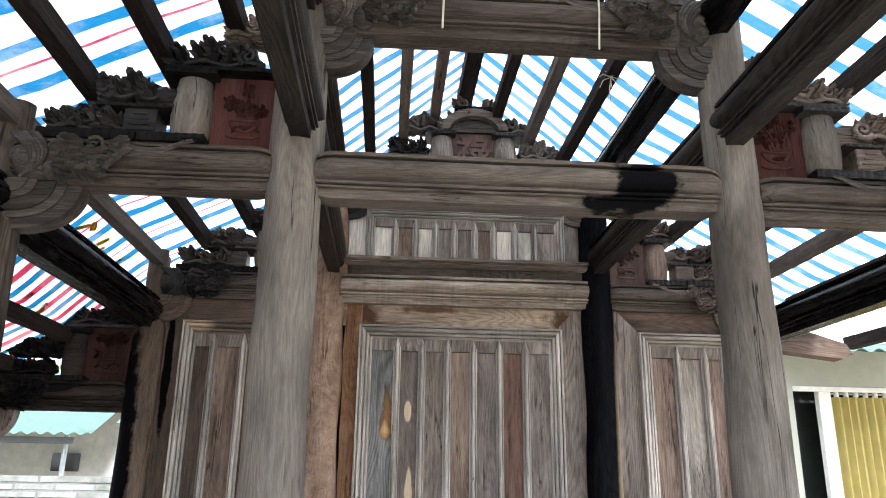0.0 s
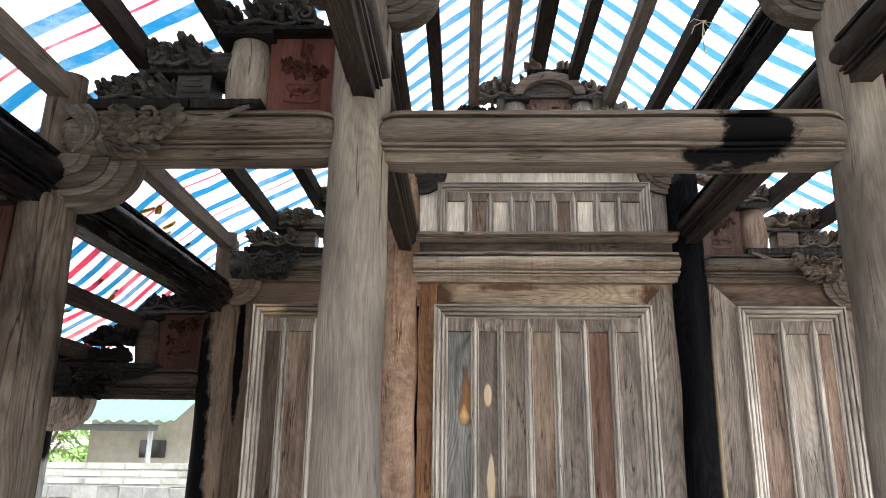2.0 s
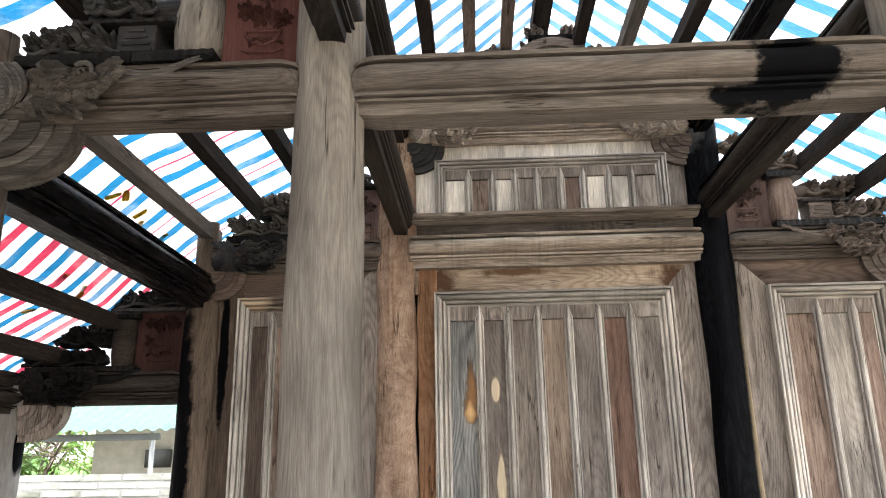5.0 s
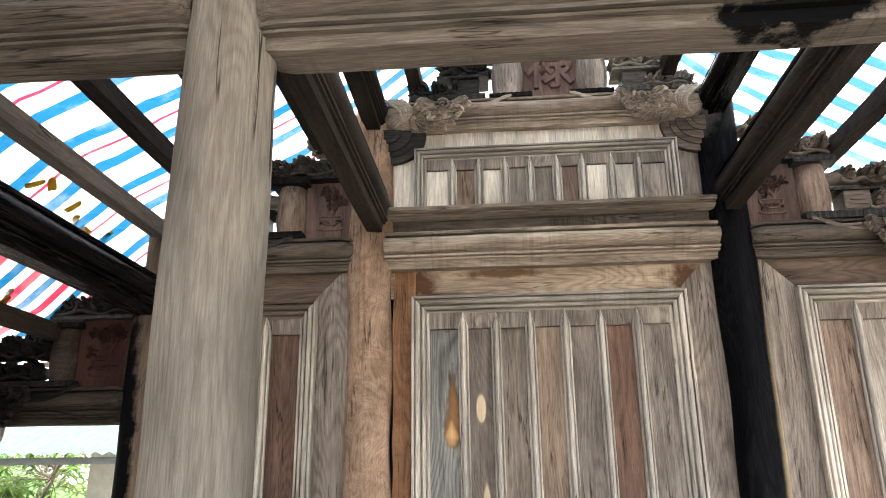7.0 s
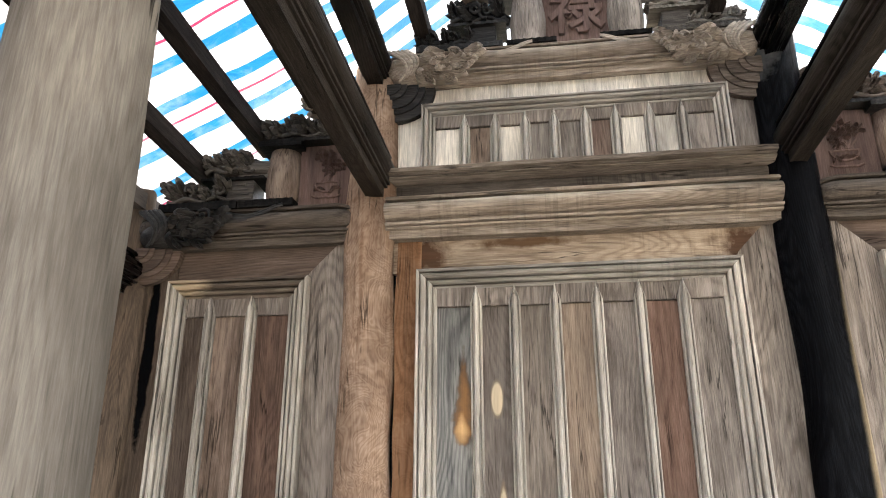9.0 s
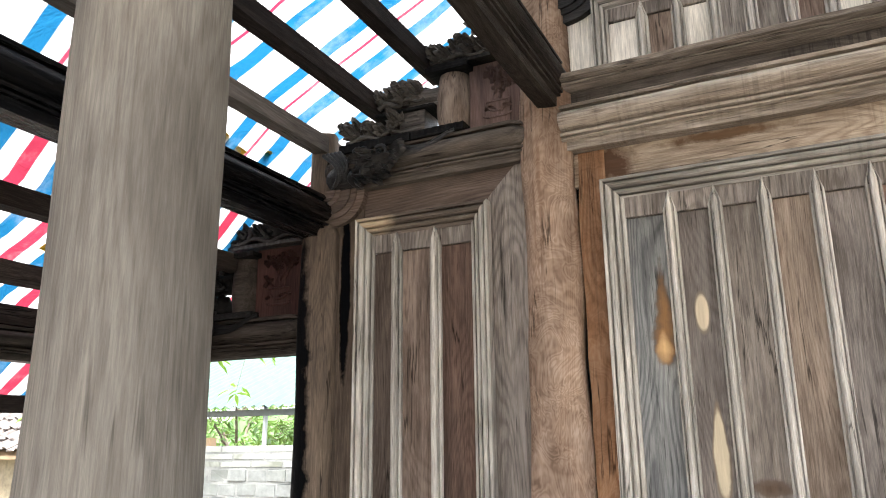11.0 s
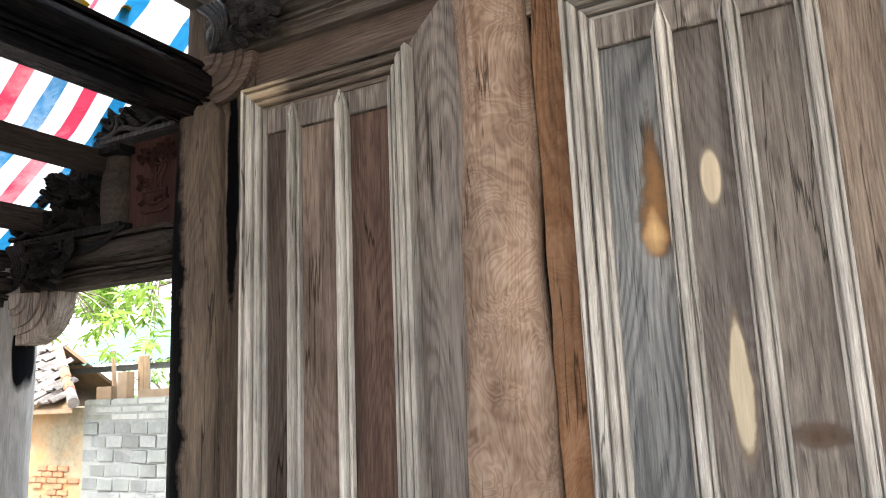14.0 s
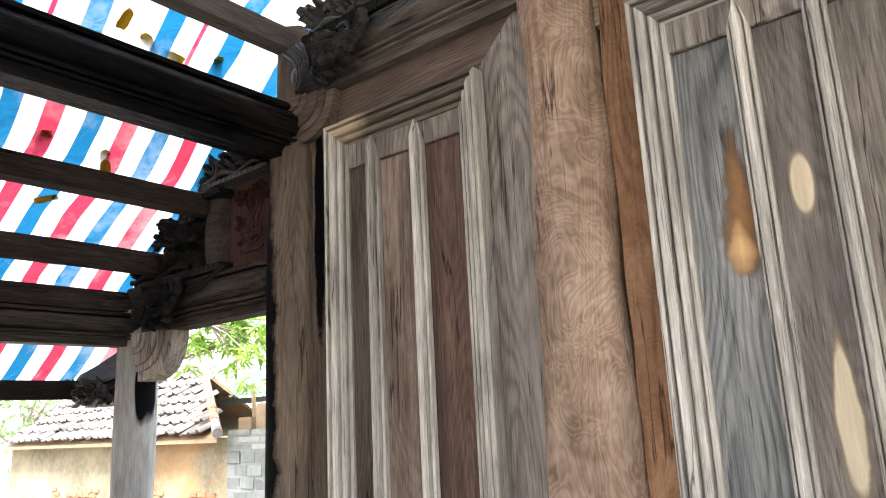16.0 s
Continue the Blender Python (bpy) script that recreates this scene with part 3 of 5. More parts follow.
# ---- columns ----
TOP_IN, TOP_MID, TOP_EAVE = 4.02, 3.3, 2.28
for y, lift, dy in ((FRONT, 0.0, 0), (BACK, LIFT, 1)):
    column(-0.493 - 0.022 * dy, y, 0.15, 0.125, TOP_IN + lift, column_brown if dy else column_grey,
           "brown timber column with wavy grain in the panelled wall" if dy else "round weathered grey timber column", 0.017 if dy else 0.006)
    column(1.69 - 0.015 * dy, y, 0.15, 0.12, TOP_IN + lift, column_black if dy else column_grey,
           "charred black timber column with a pale sapwood edge" if dy else "round weathered grey timber column", 0.01 if dy else 0.006)
    column(-1.85 - 0.035 * dy, y, 0.14, 0.115, TOP_MID + lift, column_dark if dy else column_stained,
           "stained brown timber column beside the doorway" if dy else "brown timber column with dark stains and a necked top", 0.008, 2.74 + lift)
    column(3.02, y, 0.14, 0.115, TOP_MID + lift, column_dark, "brown timber column carrying the lower roof", 0.008)
    column(-3.17, y, 0.105, 0.1, TOP_EAVE - 0.1, column_eaves, "slim grey eaves column with a dark streak", 0.006)

# ---- beams across, truss by truss ----
for y, lift, dy in ((FRONT, 0.0, 0), (BACK, LIFT, 1)):
    xl, xr, xll, xrr = (-0.493, 1.69, -1.85, 3.05) if not dy else (-0.515, 1.675, -1.885, 3.02)
    beam_x("cross_beam", xl + 0.1, xr - 0.1, y, 2.925 if dy else 2.858, 0.225, 0.165 if dy else 0.13, beam_back if dy else beam_front,
           "moulded cross beam above the panelled wall" if dy else "moulded grey cross beam with a charred patch", "cross beams")
    beam_x("side_beam", xll + 0.06, xl - 0.1, y, 2.93 if dy else 2.876, 0.215, 0.12, beam_side, "moulded side beam with carved leaf end", "side beams")
    beam_x("side_beam", xr + 0.1, xrr - 0.06, y, 2.93 if dy else 2.836, 0.215, 0.12, beam_side, "moulded side beam with carved leaf end", "side beams")
    beam_x("upper_beam", xl + 0.08, xr - 0.08, y, 3.85 if dy else 3.76, 0.2 if dy else 0.24, 0.13, beam_back if dy else beam_side, "moulded upper cross beam with carved ends", "upper beams")
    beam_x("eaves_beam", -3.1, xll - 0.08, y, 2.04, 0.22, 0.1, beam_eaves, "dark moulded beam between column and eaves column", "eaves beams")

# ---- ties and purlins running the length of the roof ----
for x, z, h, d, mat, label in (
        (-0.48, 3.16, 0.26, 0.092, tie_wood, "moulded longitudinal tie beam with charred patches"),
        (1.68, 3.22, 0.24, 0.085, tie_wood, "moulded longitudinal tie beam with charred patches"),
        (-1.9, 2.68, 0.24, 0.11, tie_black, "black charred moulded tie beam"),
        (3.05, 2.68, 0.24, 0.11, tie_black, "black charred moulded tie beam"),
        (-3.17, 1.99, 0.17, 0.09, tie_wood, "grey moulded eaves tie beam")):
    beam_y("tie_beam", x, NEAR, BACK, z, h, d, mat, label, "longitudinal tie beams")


def roof_line():
    """Purlin places (x, z of centre) from the ridge down, on the side of lower x."""
    nodes = [(MID, 4.87), (-0.5, 3.97), (-1.87, 3.24), (-3.17, 2.27)]
    rows = []
    for (x0, z0), (x1, z1) in zip(nodes[:2], nodes[1:]):
        for k in range(4):
            rows.append((x0 + (x1 - x0) * k / 4, z0 + (z1 - z0) * k / 4, k == 0))
    return rows + [(-1.87, 3.24, True), (-2.13, 3.0, False), (-2.48, 2.6, False), (-2.85, 2.37, False), (-3.17, 2.22, True), (-3.66, 1.8, False)]


def purlin(x, z, w, h, mat, label, y0=NEAR, y1=FAR):
    bm = extrude(bmesh.new(), [(-w / 2, -h / 2), (w / 2, -h / 2), (w / 2, h / 2), (-w / 2, h / 2)], lambda u, v, s: (splay(x, z, y0 + (y1 - y0) * s)[0] + u, y0 + (y1 - y0) * s, splay(x, z, y0 + (y1 - y0) * s)[1] + v), 12)
    uneven(bm, 0.008, 2.0)
    solid("purlin", bm, mat, label, "roof purlin", "roof purlins", smooth=False)


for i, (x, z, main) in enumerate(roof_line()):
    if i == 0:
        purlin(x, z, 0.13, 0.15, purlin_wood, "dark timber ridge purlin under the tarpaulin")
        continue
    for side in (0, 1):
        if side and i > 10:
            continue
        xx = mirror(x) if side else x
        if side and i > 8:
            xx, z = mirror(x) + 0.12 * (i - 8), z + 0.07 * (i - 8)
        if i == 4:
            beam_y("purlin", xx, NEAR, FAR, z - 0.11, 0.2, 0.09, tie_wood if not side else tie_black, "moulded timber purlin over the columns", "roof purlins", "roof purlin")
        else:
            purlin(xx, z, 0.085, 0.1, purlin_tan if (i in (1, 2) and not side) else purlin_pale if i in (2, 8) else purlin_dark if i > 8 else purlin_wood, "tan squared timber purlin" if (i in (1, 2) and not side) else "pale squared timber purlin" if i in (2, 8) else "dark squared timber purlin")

# ---- tarpaulins over the purlins ----
def tarp(name, nodes, mat, label, side):
    bm = bmesh.new()
    rows = []
    ny = 90
    for (x0, z0), (x1, z1) in zip(nodes, nodes[1:]):
        k = max(2, int(abs(x1 - x0) / 0.09))
        for j in range(k):
            rows.append((x0 + (x1 - x0) * j / k, z0 + (z1 - z0) * j / k))
    rows.append(nodes[-1])
    grid = []
    for x, z in rows:
        line = []
        for i in range(ny + 1):
            y = NEAR - 0.1 + (FAR - NEAR + 0.35) * i / ny
            w = noise.noise(Vector((x * 2.3, y * 1.7, side * 5.0))) * 0.03 + noise.noise(Vector((x * 7, y * 6, side))) * 0.012
            xx = mirror(x) if side else x
            line.append(bm.verts.new((splay(xx, z, y)[0], y, splay(xx, z, y)[1] + 0.07 + abs(w))))
        grid.append(line)
    for a, b in zip(grid, grid[1:]):
        for i in range(ny):
            bm.faces.new((a[i], a[i + 1], b[i + 1], b[i]))
    solid(name, bm, mat, label, "tarpaulin", "roof tarpaulins", smooth=True)


tarp("tarpaulin", [(MID, 4.9), (-0.5, 3.99), (-0.9, 3.79)], tarp_upper, "blue and white striped plastic tarpaulin over the ridge", 0)
tarp("tarpaulin", [(MID, 4.9), (-0.5, 3.99), (-1.8, 3.28), (-2.45, 2.97)], tarp_upper, "blue and white striped plastic tarpaulin over the ridge", 1)
tarp("tarpaulin", [(-0.83, 3.81), (-1.87, 3.27), (-2.14, 3.05), (-2.25, 2.95)], tarp_middle, "white tarpaulin with blue stripes and thin red lines", 0)
tarp("tarpaulin", [(-2.1, 3.0), (-2.48, 2.62), (-3.17, 2.24), (-3.66, 1.82), (-3.85, 1.7)], tarp_lower, "red, white and blue striped tarpaulin over the eaves", 0)

# ---- panelled wall ----
def frame_stick(x0, x1, z0, z1, side, outline, y):
    """One mitred stick of a rectangular moulding. outline: (inward, proud) pairs."""
    bm = bmesh.new()

    def ring(end):
        pts = []
        for u, p in outline:
            if side == "l":
                pts.append((x0 + u, y - p, (z1 - u) if end else (z0 + u)))
            elif side == "r":
                pts.append((x1 - u, y - p, (z1 - u) if end else (z0 + u)))
            elif side == "t":
                pts.append(((x1 - u) if end else (x0 + u), y - p, z1 - u))
            else:
                pts.append(((x1 - u) if end else (x0 + u), y - p, z0 + u))
        return [bm.verts.new(c) for c in pts]

    a, b = ring(0), ring(1)
    k = len(a)
    for i in range(k):
        bm.faces.new((a[i], a[(i + 1) % k], b[(i + 1) % k], b[i]))
    bm.faces.new(a)
    bm.faces.new(b[::-1])
    return bm


MOULD = [(0, 0), (0, 0.056), (0.005, 0.06), (0.015, 0.06), (0.017, 0.034), (0.022, 0.034), (0.024, 0.052), (0.03, 0.058), (0.042, 0.056), (0.05, 0.048), (0.052, 0.02), (0.058, 0.02),
         (0.06, 0.038), (0.066, 0.042), (0.074, 0.038), (0.079, 0.03), (0.081, 0.006), (0.088, 0.006), (0.09, 0.022), (0.104, 0.018), (0.105, 0.0)]


def slat(x, z0, z1, y, w=0.06, p=0.052):
    """An upright ridged slat with a pointed top."""
    half = [(0.5, 0), (0.5, 0.4), (0.42, 0.52), (0.34, 0.5), (0.32, 0.22), (0.25, 0.22), (0.23, 0.7), (0.14, 0.94)]
    outline = [(-a * w, b * p) for a, b in half] + [(0, p)] + [(a * w, b * p) for a, b in reversed(half)]
    bm = bmesh.new()
    a = [bm.verts.new((x + u, y - q, z0)) for u, q in outline]
    b = [bm.verts.new((x + u, y - q, z1 - 0.09 + 0.03 * (1 - abs(u) * 2 / w))) for u, q in outline]
    tip = [bm.verts.new((x + u * 0.12, y - q * 0.6, z1)) for u, q in outline]
    k = len(outline)
    for r, s in ((a, b), (b, tip)):
        for i in range(k):
            bm.faces.new((r[i], r[(i + 1) % k], s[(i + 1) % k], s[i]))
    bm.faces.new(a)
    bm.faces.new(tip[::-1])
    return bm


def panel(name, x0, x1, z0, z1, slats, y, planks, label, rail=0.1, k=1.0, top=None):
    """A panel of upright planks and slats in a moulded frame."""
    th = thing(name, ((x0 + x1) / 2, y, z0), label, "wall panel", "wall panels")
    for side in "lrtb":
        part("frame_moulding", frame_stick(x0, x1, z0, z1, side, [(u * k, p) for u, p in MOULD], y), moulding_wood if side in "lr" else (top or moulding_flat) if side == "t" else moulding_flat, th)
    a, b = x0 + 0.1 * k, x1 - 0.1 * k
    edges = [a] + list(slats) + [b]
    for i, (u, w) in enumerate(zip(edges, edges[1:])):
        d = 0.006 * ((i * 7) % 3)
        bm = a_box(u + 0.003, w - 0.003, y - 0.008 + d, y + 0.03, z0 + 0.08, z1 - 0.1 * k - rail, bevel=0.003)
        part("plank", bm, planks[i % len(planks)], th)
        part("rail_block", a_box(u + 0.004, w - 0.004, y - 0.022 + d, y + 0.03, z1 + 0.002 - 0.1 * k - rail, z1 - 0.096 * k, bevel=0.003), stile_wood, th)
    for s in slats:
        part("slat", slat(s, z0 + 0.06, z1 - 0.098 * k, y - 0.004), moulding_wood, th)
    return th


PY = 5.86
panel("wall_panel", -0.255, 1.365, 0.25, 2.755, (0.05, 0.245, 0.447, 0.652, 0.86, 1.07), PY,
      [plank_knot, plank_oval, plank_stain, plank_brown, plank_grey, plank_red, plank_grey], "large weathered panel of upright planks and slats")
panel("wall_panel", -0.24, 1.41, 3.25, 3.73, (0.0, 0.17, 0.335, 0.492, 0.66, 0.82, 0.998, 1.165), PY,
      [pale_board, plank_brown, pale_board, plank_grey, plank_grey, plank_brown, pale_board, pale_board, plank_grey], "low weathered panel of short planks above the beam", rail=0.075, k=0.72)
for m in (0, 1):
    x0, x1, sl = -1.62, -0.835, [-1.375, -1.145]
    if m:
        x0, x1, sl = mirror(x1), mirror(x0), [mirror(s) for s in reversed(sl)]
    panel("wall_panel", x0, x1, 0.25, 2.75, sl, PY, [plank_shade, plank_brown, plank_umber] if not m else [plank_brown, plank_grey, plank_brown],
          "narrow panel of three planks in a moulded frame", top=None if m else moulding_dark)


def board(name, x0, x1, z0, z1, mat, label, y=PY + 0.003, t=0.03, cut=(0, 0), wave=0.0, proud=0.0):
    """A flat board with its top or bottom corners cut at 45 degrees: cut = (lower x end, higher x end)."""
    bm = bmesh.new()
    n = 90
    lo, hi = [], []
    for i in range(n + 1):
        z = z0 + (z1 - z0) * i / n
        k = z - (z1 - 0.18)
        a = x0 + wave * noise.noise(Vector((x0 * 9, z * 2.1, 0))) + wave * 0.6 * noise.noise(Vector((x0 * 5, z * 6, 3)))
        b = x1 + wave * noise.noise(Vector((x1 * 7, z * 2.3, 8)))
        lo.append((a + (max(0, k) if cut[0] else 0), z))
        hi.append((b - (max(0, k) if cut[1] else 0), z))
    outline = lo + hi[::-1]
    extrude(bm, outline, lambda u, v, s: (u, y - proud + t * s, v))
    return solid(name, bm, mat, label, "wall board", "wall boards", kind="")


board("stile_board", -0.372, -0.235, 0.1, 2.93, sapwood, "orange-brown sapwood stile with a wavy edge", wave=0.012, proud=0.0)
board("stile_board", 1.34, 1.56, 0.1, 2.95, stile_wood, "grey stile board with a mitred head", wave=0.02, cut=(1, 0))
board("stile_board", -0.86, -0.64, 0.1, 2.95, stile_wood, "grey stile board with a mitred head", wave=0.008, cut=(1, 0))
board("stile_board", -1.79, -1.6, 0.1, 2.95, column_dark, "dark brown stile board beside the column", wave=0.006)
board("stile_board", 1.80, 2.015, 0.1, 2.93, stile_wood, "grey stile board with a mitred head", wave=0.02, cut=(0, 1))
board("stile_board", 2.76, 2.95, 0.1, 2.93, stile_wood, "grey stile board beside the column", wave=0.01)
board("head_board", -0.39, 1.56, 2.757, 2.95, head_wood, "light brown stained head board under the beam", y=PY + 0.012)
board("head_board", -1.76, -0.64, 2.752, 2.95, head_dark, "dark brown head board under the side beam", y=PY + 0.012)
board("head_board", 1.8, 2.95, 2.752, 2.95, head_dark, "dark brown head board under the side beam", y=PY + 0.012)
board("head_board", -0.42, 1.58, 3.732, 3.9, pale_board, "pale weathered board under the upper beam", y=PY + 0.006)
board("side_board", -0.41, -0.23, 3.2, 3.75, pale_board, "pale board beside the upper panel", y=PY + 0.01)
board("side_board", 1.4, 1.58, 3.2, 3.75, plank_grey, "pale board beside the upper panel", y=PY + 0.01)

# cornice over the middle beam
sh = [(0.0, 0.1), (-0.1, 0.1), (-0.12, 0.108), (-0.16, 0.116), (-0.16, 0.124), (-0.14, 0.128), (-0.195, 0.134), (-0.2, 0.156), (0.0, 0.156)]
bm = extrude(bmesh.new(), sh, lambda u, v, s: (-0.4 + 1.98 * s, PY + 0.05 + u, 3.14 + v), 8)
uneven(bm, 0.003)
solid("cornice", bm, cornice_wood, "moulded wooden cornice shelf above the cross beam", "cornice", smooth=True)

# backing behind the joints between panels and columns, coloured dark as the gaps' shade
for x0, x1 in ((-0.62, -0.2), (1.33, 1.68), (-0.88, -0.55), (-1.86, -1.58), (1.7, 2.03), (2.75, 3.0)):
    board("backing_board", x0, x1, 0.05, 2.93, void_wood, "near-black backing board standing for shade in the wall joints", y=PY + 0.045, t=0.02)
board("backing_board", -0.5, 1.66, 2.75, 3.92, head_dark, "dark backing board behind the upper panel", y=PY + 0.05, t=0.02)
board("sill_beam", -1.9, 3.05, 0.0, 0.26, beam_back, "heavy sill beam under the panelled wall", y=PY - 0.06, t=0.16)
solid("frieze_board", a_box(-0.39, 1.57, PY - 0.03, PY + 0.04, 3.135, 3.238), frieze_wood, "dark stained frieze board between beam and cornice", "wall board", "wall boards")

# ---- carved work ----
def leaf(bm, at, along, up, length, width, curl=0.6, lobes=3, thick=0.014):
    """A carved leaf: a deeply grooved, lobed blade that curls up to a point."""
    along, up = Vector(along).normalized(), Vector(up).normalized()
    side = along.cross(up).normalized()
    up = side.cross(along)
    n, at = 10, Vector(at)
    rows = []
    for i in range(n + 1):
        s = i / n
        a = curl * s * s * 1.6
        c = at + along * (length * (s - 0.18 * curl * s * s)) + up * (length * 0.5 * math.sin(a))
        w = width * 0.5 * math.sin(math.pi * (0.14 + 0.8 * s)) ** 0.6 * (1 + 0.12 * math.cos(s * lobes * 2 * math.pi))
        if i == n:
            w = width * 0.06
        lift = Vector(up) * math.cos(a) - along * math.sin(a)
        rows.append([c - side * w - lift * 0.008, c - side * w * 0.55 + lift * thick, c - lift * thick * 0.1, c + side * w * 0.55 + lift * thick,
                     c + side * w - lift * 0.008, c - lift * thick])
    vs = [[bm.verts.new(p) for p in r] for r in rows]
    for a, b in zip(vs, vs[1:]):
        for k in range(6):
            bm.faces.new((a[k], a[(k + 1) % 6], b[(k + 1) % 6], b[k]))
    bm.faces.new(vs[0])
    bm.faces.new(vs[-1][::-1])


def acanthus(bm, at, along, up, size, fingers=5, curl=0.9, fan=1.15):
    """A spread leaf of pointed fingers, the middle one longest."""
    along, up = Vector(along).normalized(), Vector(up).normalized()
    side = along.cross(up).normalized()
    for k in range(fingers):
        t = 2 * k / (fingers - 1) - 1
        d = along * math.cos(t * fan) + side * math.sin(t * fan)
        ln = size * (1 - 0.38 * abs(t))
        leaf(bm, Vector(at) + d * size * 0.04 + up * size * 0.06 * (1 - abs(t)), d, up, ln, ln * 0.43, curl * (1 - 0.2 * abs(t)), 2, size * 0.12)


def tube(bm, points, r0, r1, seg=6, flat=1.0):
    """A tapering rod through points."""
    pts = [Vector(p) for p in points]
    rings = []
    for i, p in enumerate(pts):
        d = (pts[min(i + 1, len(pts) - 1)] - pts[max(i - 1, 0)]).normalized()
        ref = Vector((0, 1, 0)) if abs(d.y) < 0.9 else Vector((1, 0, 0))
        a = d.cross(ref).normalized()
        b = d.cross(a)
        r = r0 + (r1 - r0) * i / (len(pts) - 1)
        rings.append([bm.verts.new(p + a * r * math.cos(2 * math.pi * k / seg) + b * r * flat * math.sin(2 * math.pi * k / seg)) for k in range(seg)])
    for a, b in zip(rings, rings[1:]):
        for k in range(seg):
            bm.faces.new((a[k], a[(k + 1) % seg], b[(k + 1) % seg], b[k]))
    bm.faces.new(rings[0])
    bm.faces.new(rings[-1][::-1])


def volute(bm, x, y, z, r, turn=1, start=0.0, thick=0.3, loops=1.6):
    """A carved spiral scroll lying in the plane of the truss."""
    pts = []
    for i in range(20):
        s = i / 19
        a = start + turn * s * loops * 2 * math.pi
        q = r * (1 - 0.88 * s)
        pts.append((x + q * math.cos(a), y - 0.012 * s, z + q * math.sin(a)))
    tube(bm, pts, r * thick, r * thick * 0.45, 6)


def lump(bm, x, y, z, rx, ry, rz, rough=0.25, seed=0.0):
    """A gnarled carved mass."""
    b = bmesh.new()
    bmesh.ops.create_icosphere(b, subdivisions=3, radius=1)
    for v in b.verts:
        k = 1 + rough * noise.noise(v.co * 2.1 + Vector((seed, x * 7, z * 5))) + rough * 0.5 * noise.noise(v.co * 5.5 + Vector((seed, 1, 2)))
        v.co = Vector((x + v.co.x * rx * k, y + v.co.y * ry * k, z + v.co.z * rz * k))
    me = bpy.data.meshes.new("tmp")
    b.to_mesh(me)
    b.free()
    bm.from_mesh(me)
    bpy.data.meshes.remove(me)


def carving(x0, x1, y, z0, z1, out, rng, depth=0.085, dense=1.0):
    """A block of carved foliage and scrolls between x0 and x1; out is the way (-1 or 1) in which its leaf tips point."""
    bm = bmesh.new()
    w, h = x1 - x0, z1 - z0
    n = max(2, int(w / 0.1 * dense))
    for i in range(n):
        u = (i + 0.5) / n
        fall = 1 - 0.35 * (u if out > 0 else 1 - u)
        lump(bm, x0 + w * u, y + 0.01, z0 + h * 0.4 * fall, w / n * 0.7, depth * 0.8, h * 0.44 * fall, 0.45, rng.random() * 9)
    big = min(0.15, h * 0.85)
    m = max(2, round(w / 0.07))
    for i in range(m):
        u = (i + rng.uniform(0.25, 0.75)) / m
        lean = out * rng.uniform(0.2, 1.1)
        acanthus(bm, (x0 + w * u, y - depth * rng.uniform(0.6, 0.85), z0 + h * rng.uniform(0.12, 0.42)), (lean, rng.uniform(-0.5, -0.1), rng.uniform(0.25, 0.9)), (0.1 * out, -1, 0.35),
                 big * rng.uniform(0.65, 1.0), rng.choice((4, 5, 5)), rng.uniform(0.8, 1.7), rng.uniform(0.9, 1.25))
        acanthus(bm, (x0 + w * u, y + rng.uniform(-0.6, 0.6) * depth, z0 + h * rng.uniform(0.42, 0.6)), (out * rng.uniform(0.2, 1.2), rng.uniform(-0.6, 0.1), 0.8), (0.5 * out, -0.9, 0.1),
                 big * rng.uniform(0.5, 0.75), 5, rng.uniform(1.2, 2.0), 1.0)
    for i in range(max(1, int(w / 0.15))):
        u = rng.uniform(0.1, 0.9)
        volute(bm, x0 + w * u, y - depth * 1.12, z0 + h * rng.uniform(0.3, 0.62), min(0.055, h * 0.3) * rng.uniform(0.75, 1.0), rng.choice((-1, 1)), rng.random() * 6, 0.34, 1.5)
    pts = [(x0 + w * k / 11, y - depth * 1.05, z0 + h * (0.13 + 0.09 * math.sin(k * 1.2 + x0 * 9))) for k in range(12)]
    tube(bm, pts, 0.016, 0.01, 7)
    tip = x0 if out < 0 else x1
    for k in range(3):
        acanthus(bm, (tip - out * 0.06, y + (k - 1) * depth * 0.6, z0 + h * (0.2 + 0.16 * k)), (out, rng.uniform(-0.2, 0.2), 0.3 + 0.3 * k), (0, -0.6, 0.8), big * 0.8, 4, 1.2, 0.8)
    for v in bm.verts:
        v.co.x = min(max(v.co.x, x0 - 0.07), x1 + 0.07)
        v.co.z = max(v.co.z, z0 + 0.001)
    return bm


def scalloped(x0, x1, y, z0, z1, depth, bm=None):
    """A thin plank with a rippled front edge."""
    n = max(4, int((x1 - x0) / 0.02))
    edge = [(x0 + (x1 - x0) * i / n, -depth - 0.006 * (i % 2)) for i in range(n + 1)]
    outline = edge + [(x1, depth), (x0, depth)]
    return extrude(bm or bmesh.new(), outline, lambda u, v, s: (u, y + v, z0 + (z1 - z0) * s))


def barrel(x, y, z0, z1, r, belly=1.12):
    bm = bmesh.new()
    rows = []
    for i in range(13):
        s = i / 12
        q = r * (0.86 + (belly - 0.86) * math.sin(math.pi * (0.1 + 0.72 * s)) ** 1.4)
        rows.append([bm.verts.new((x + q * math.cos(2 * math.pi * k / 22), y + q * math.sin(2 * math.pi * k / 22), z1 + (z0 - z1) * s)) for k in range(22)])
    for a, b in zip(rows, rows[1:]):
        for k in range(22):
            bm.faces.new((a[k], a[(k + 1) % 22], b[(k + 1) % 22], b[k]))
    bm.faces.new(rows[0])
    bm.faces.new(rows[-1][::-1])
    return bm


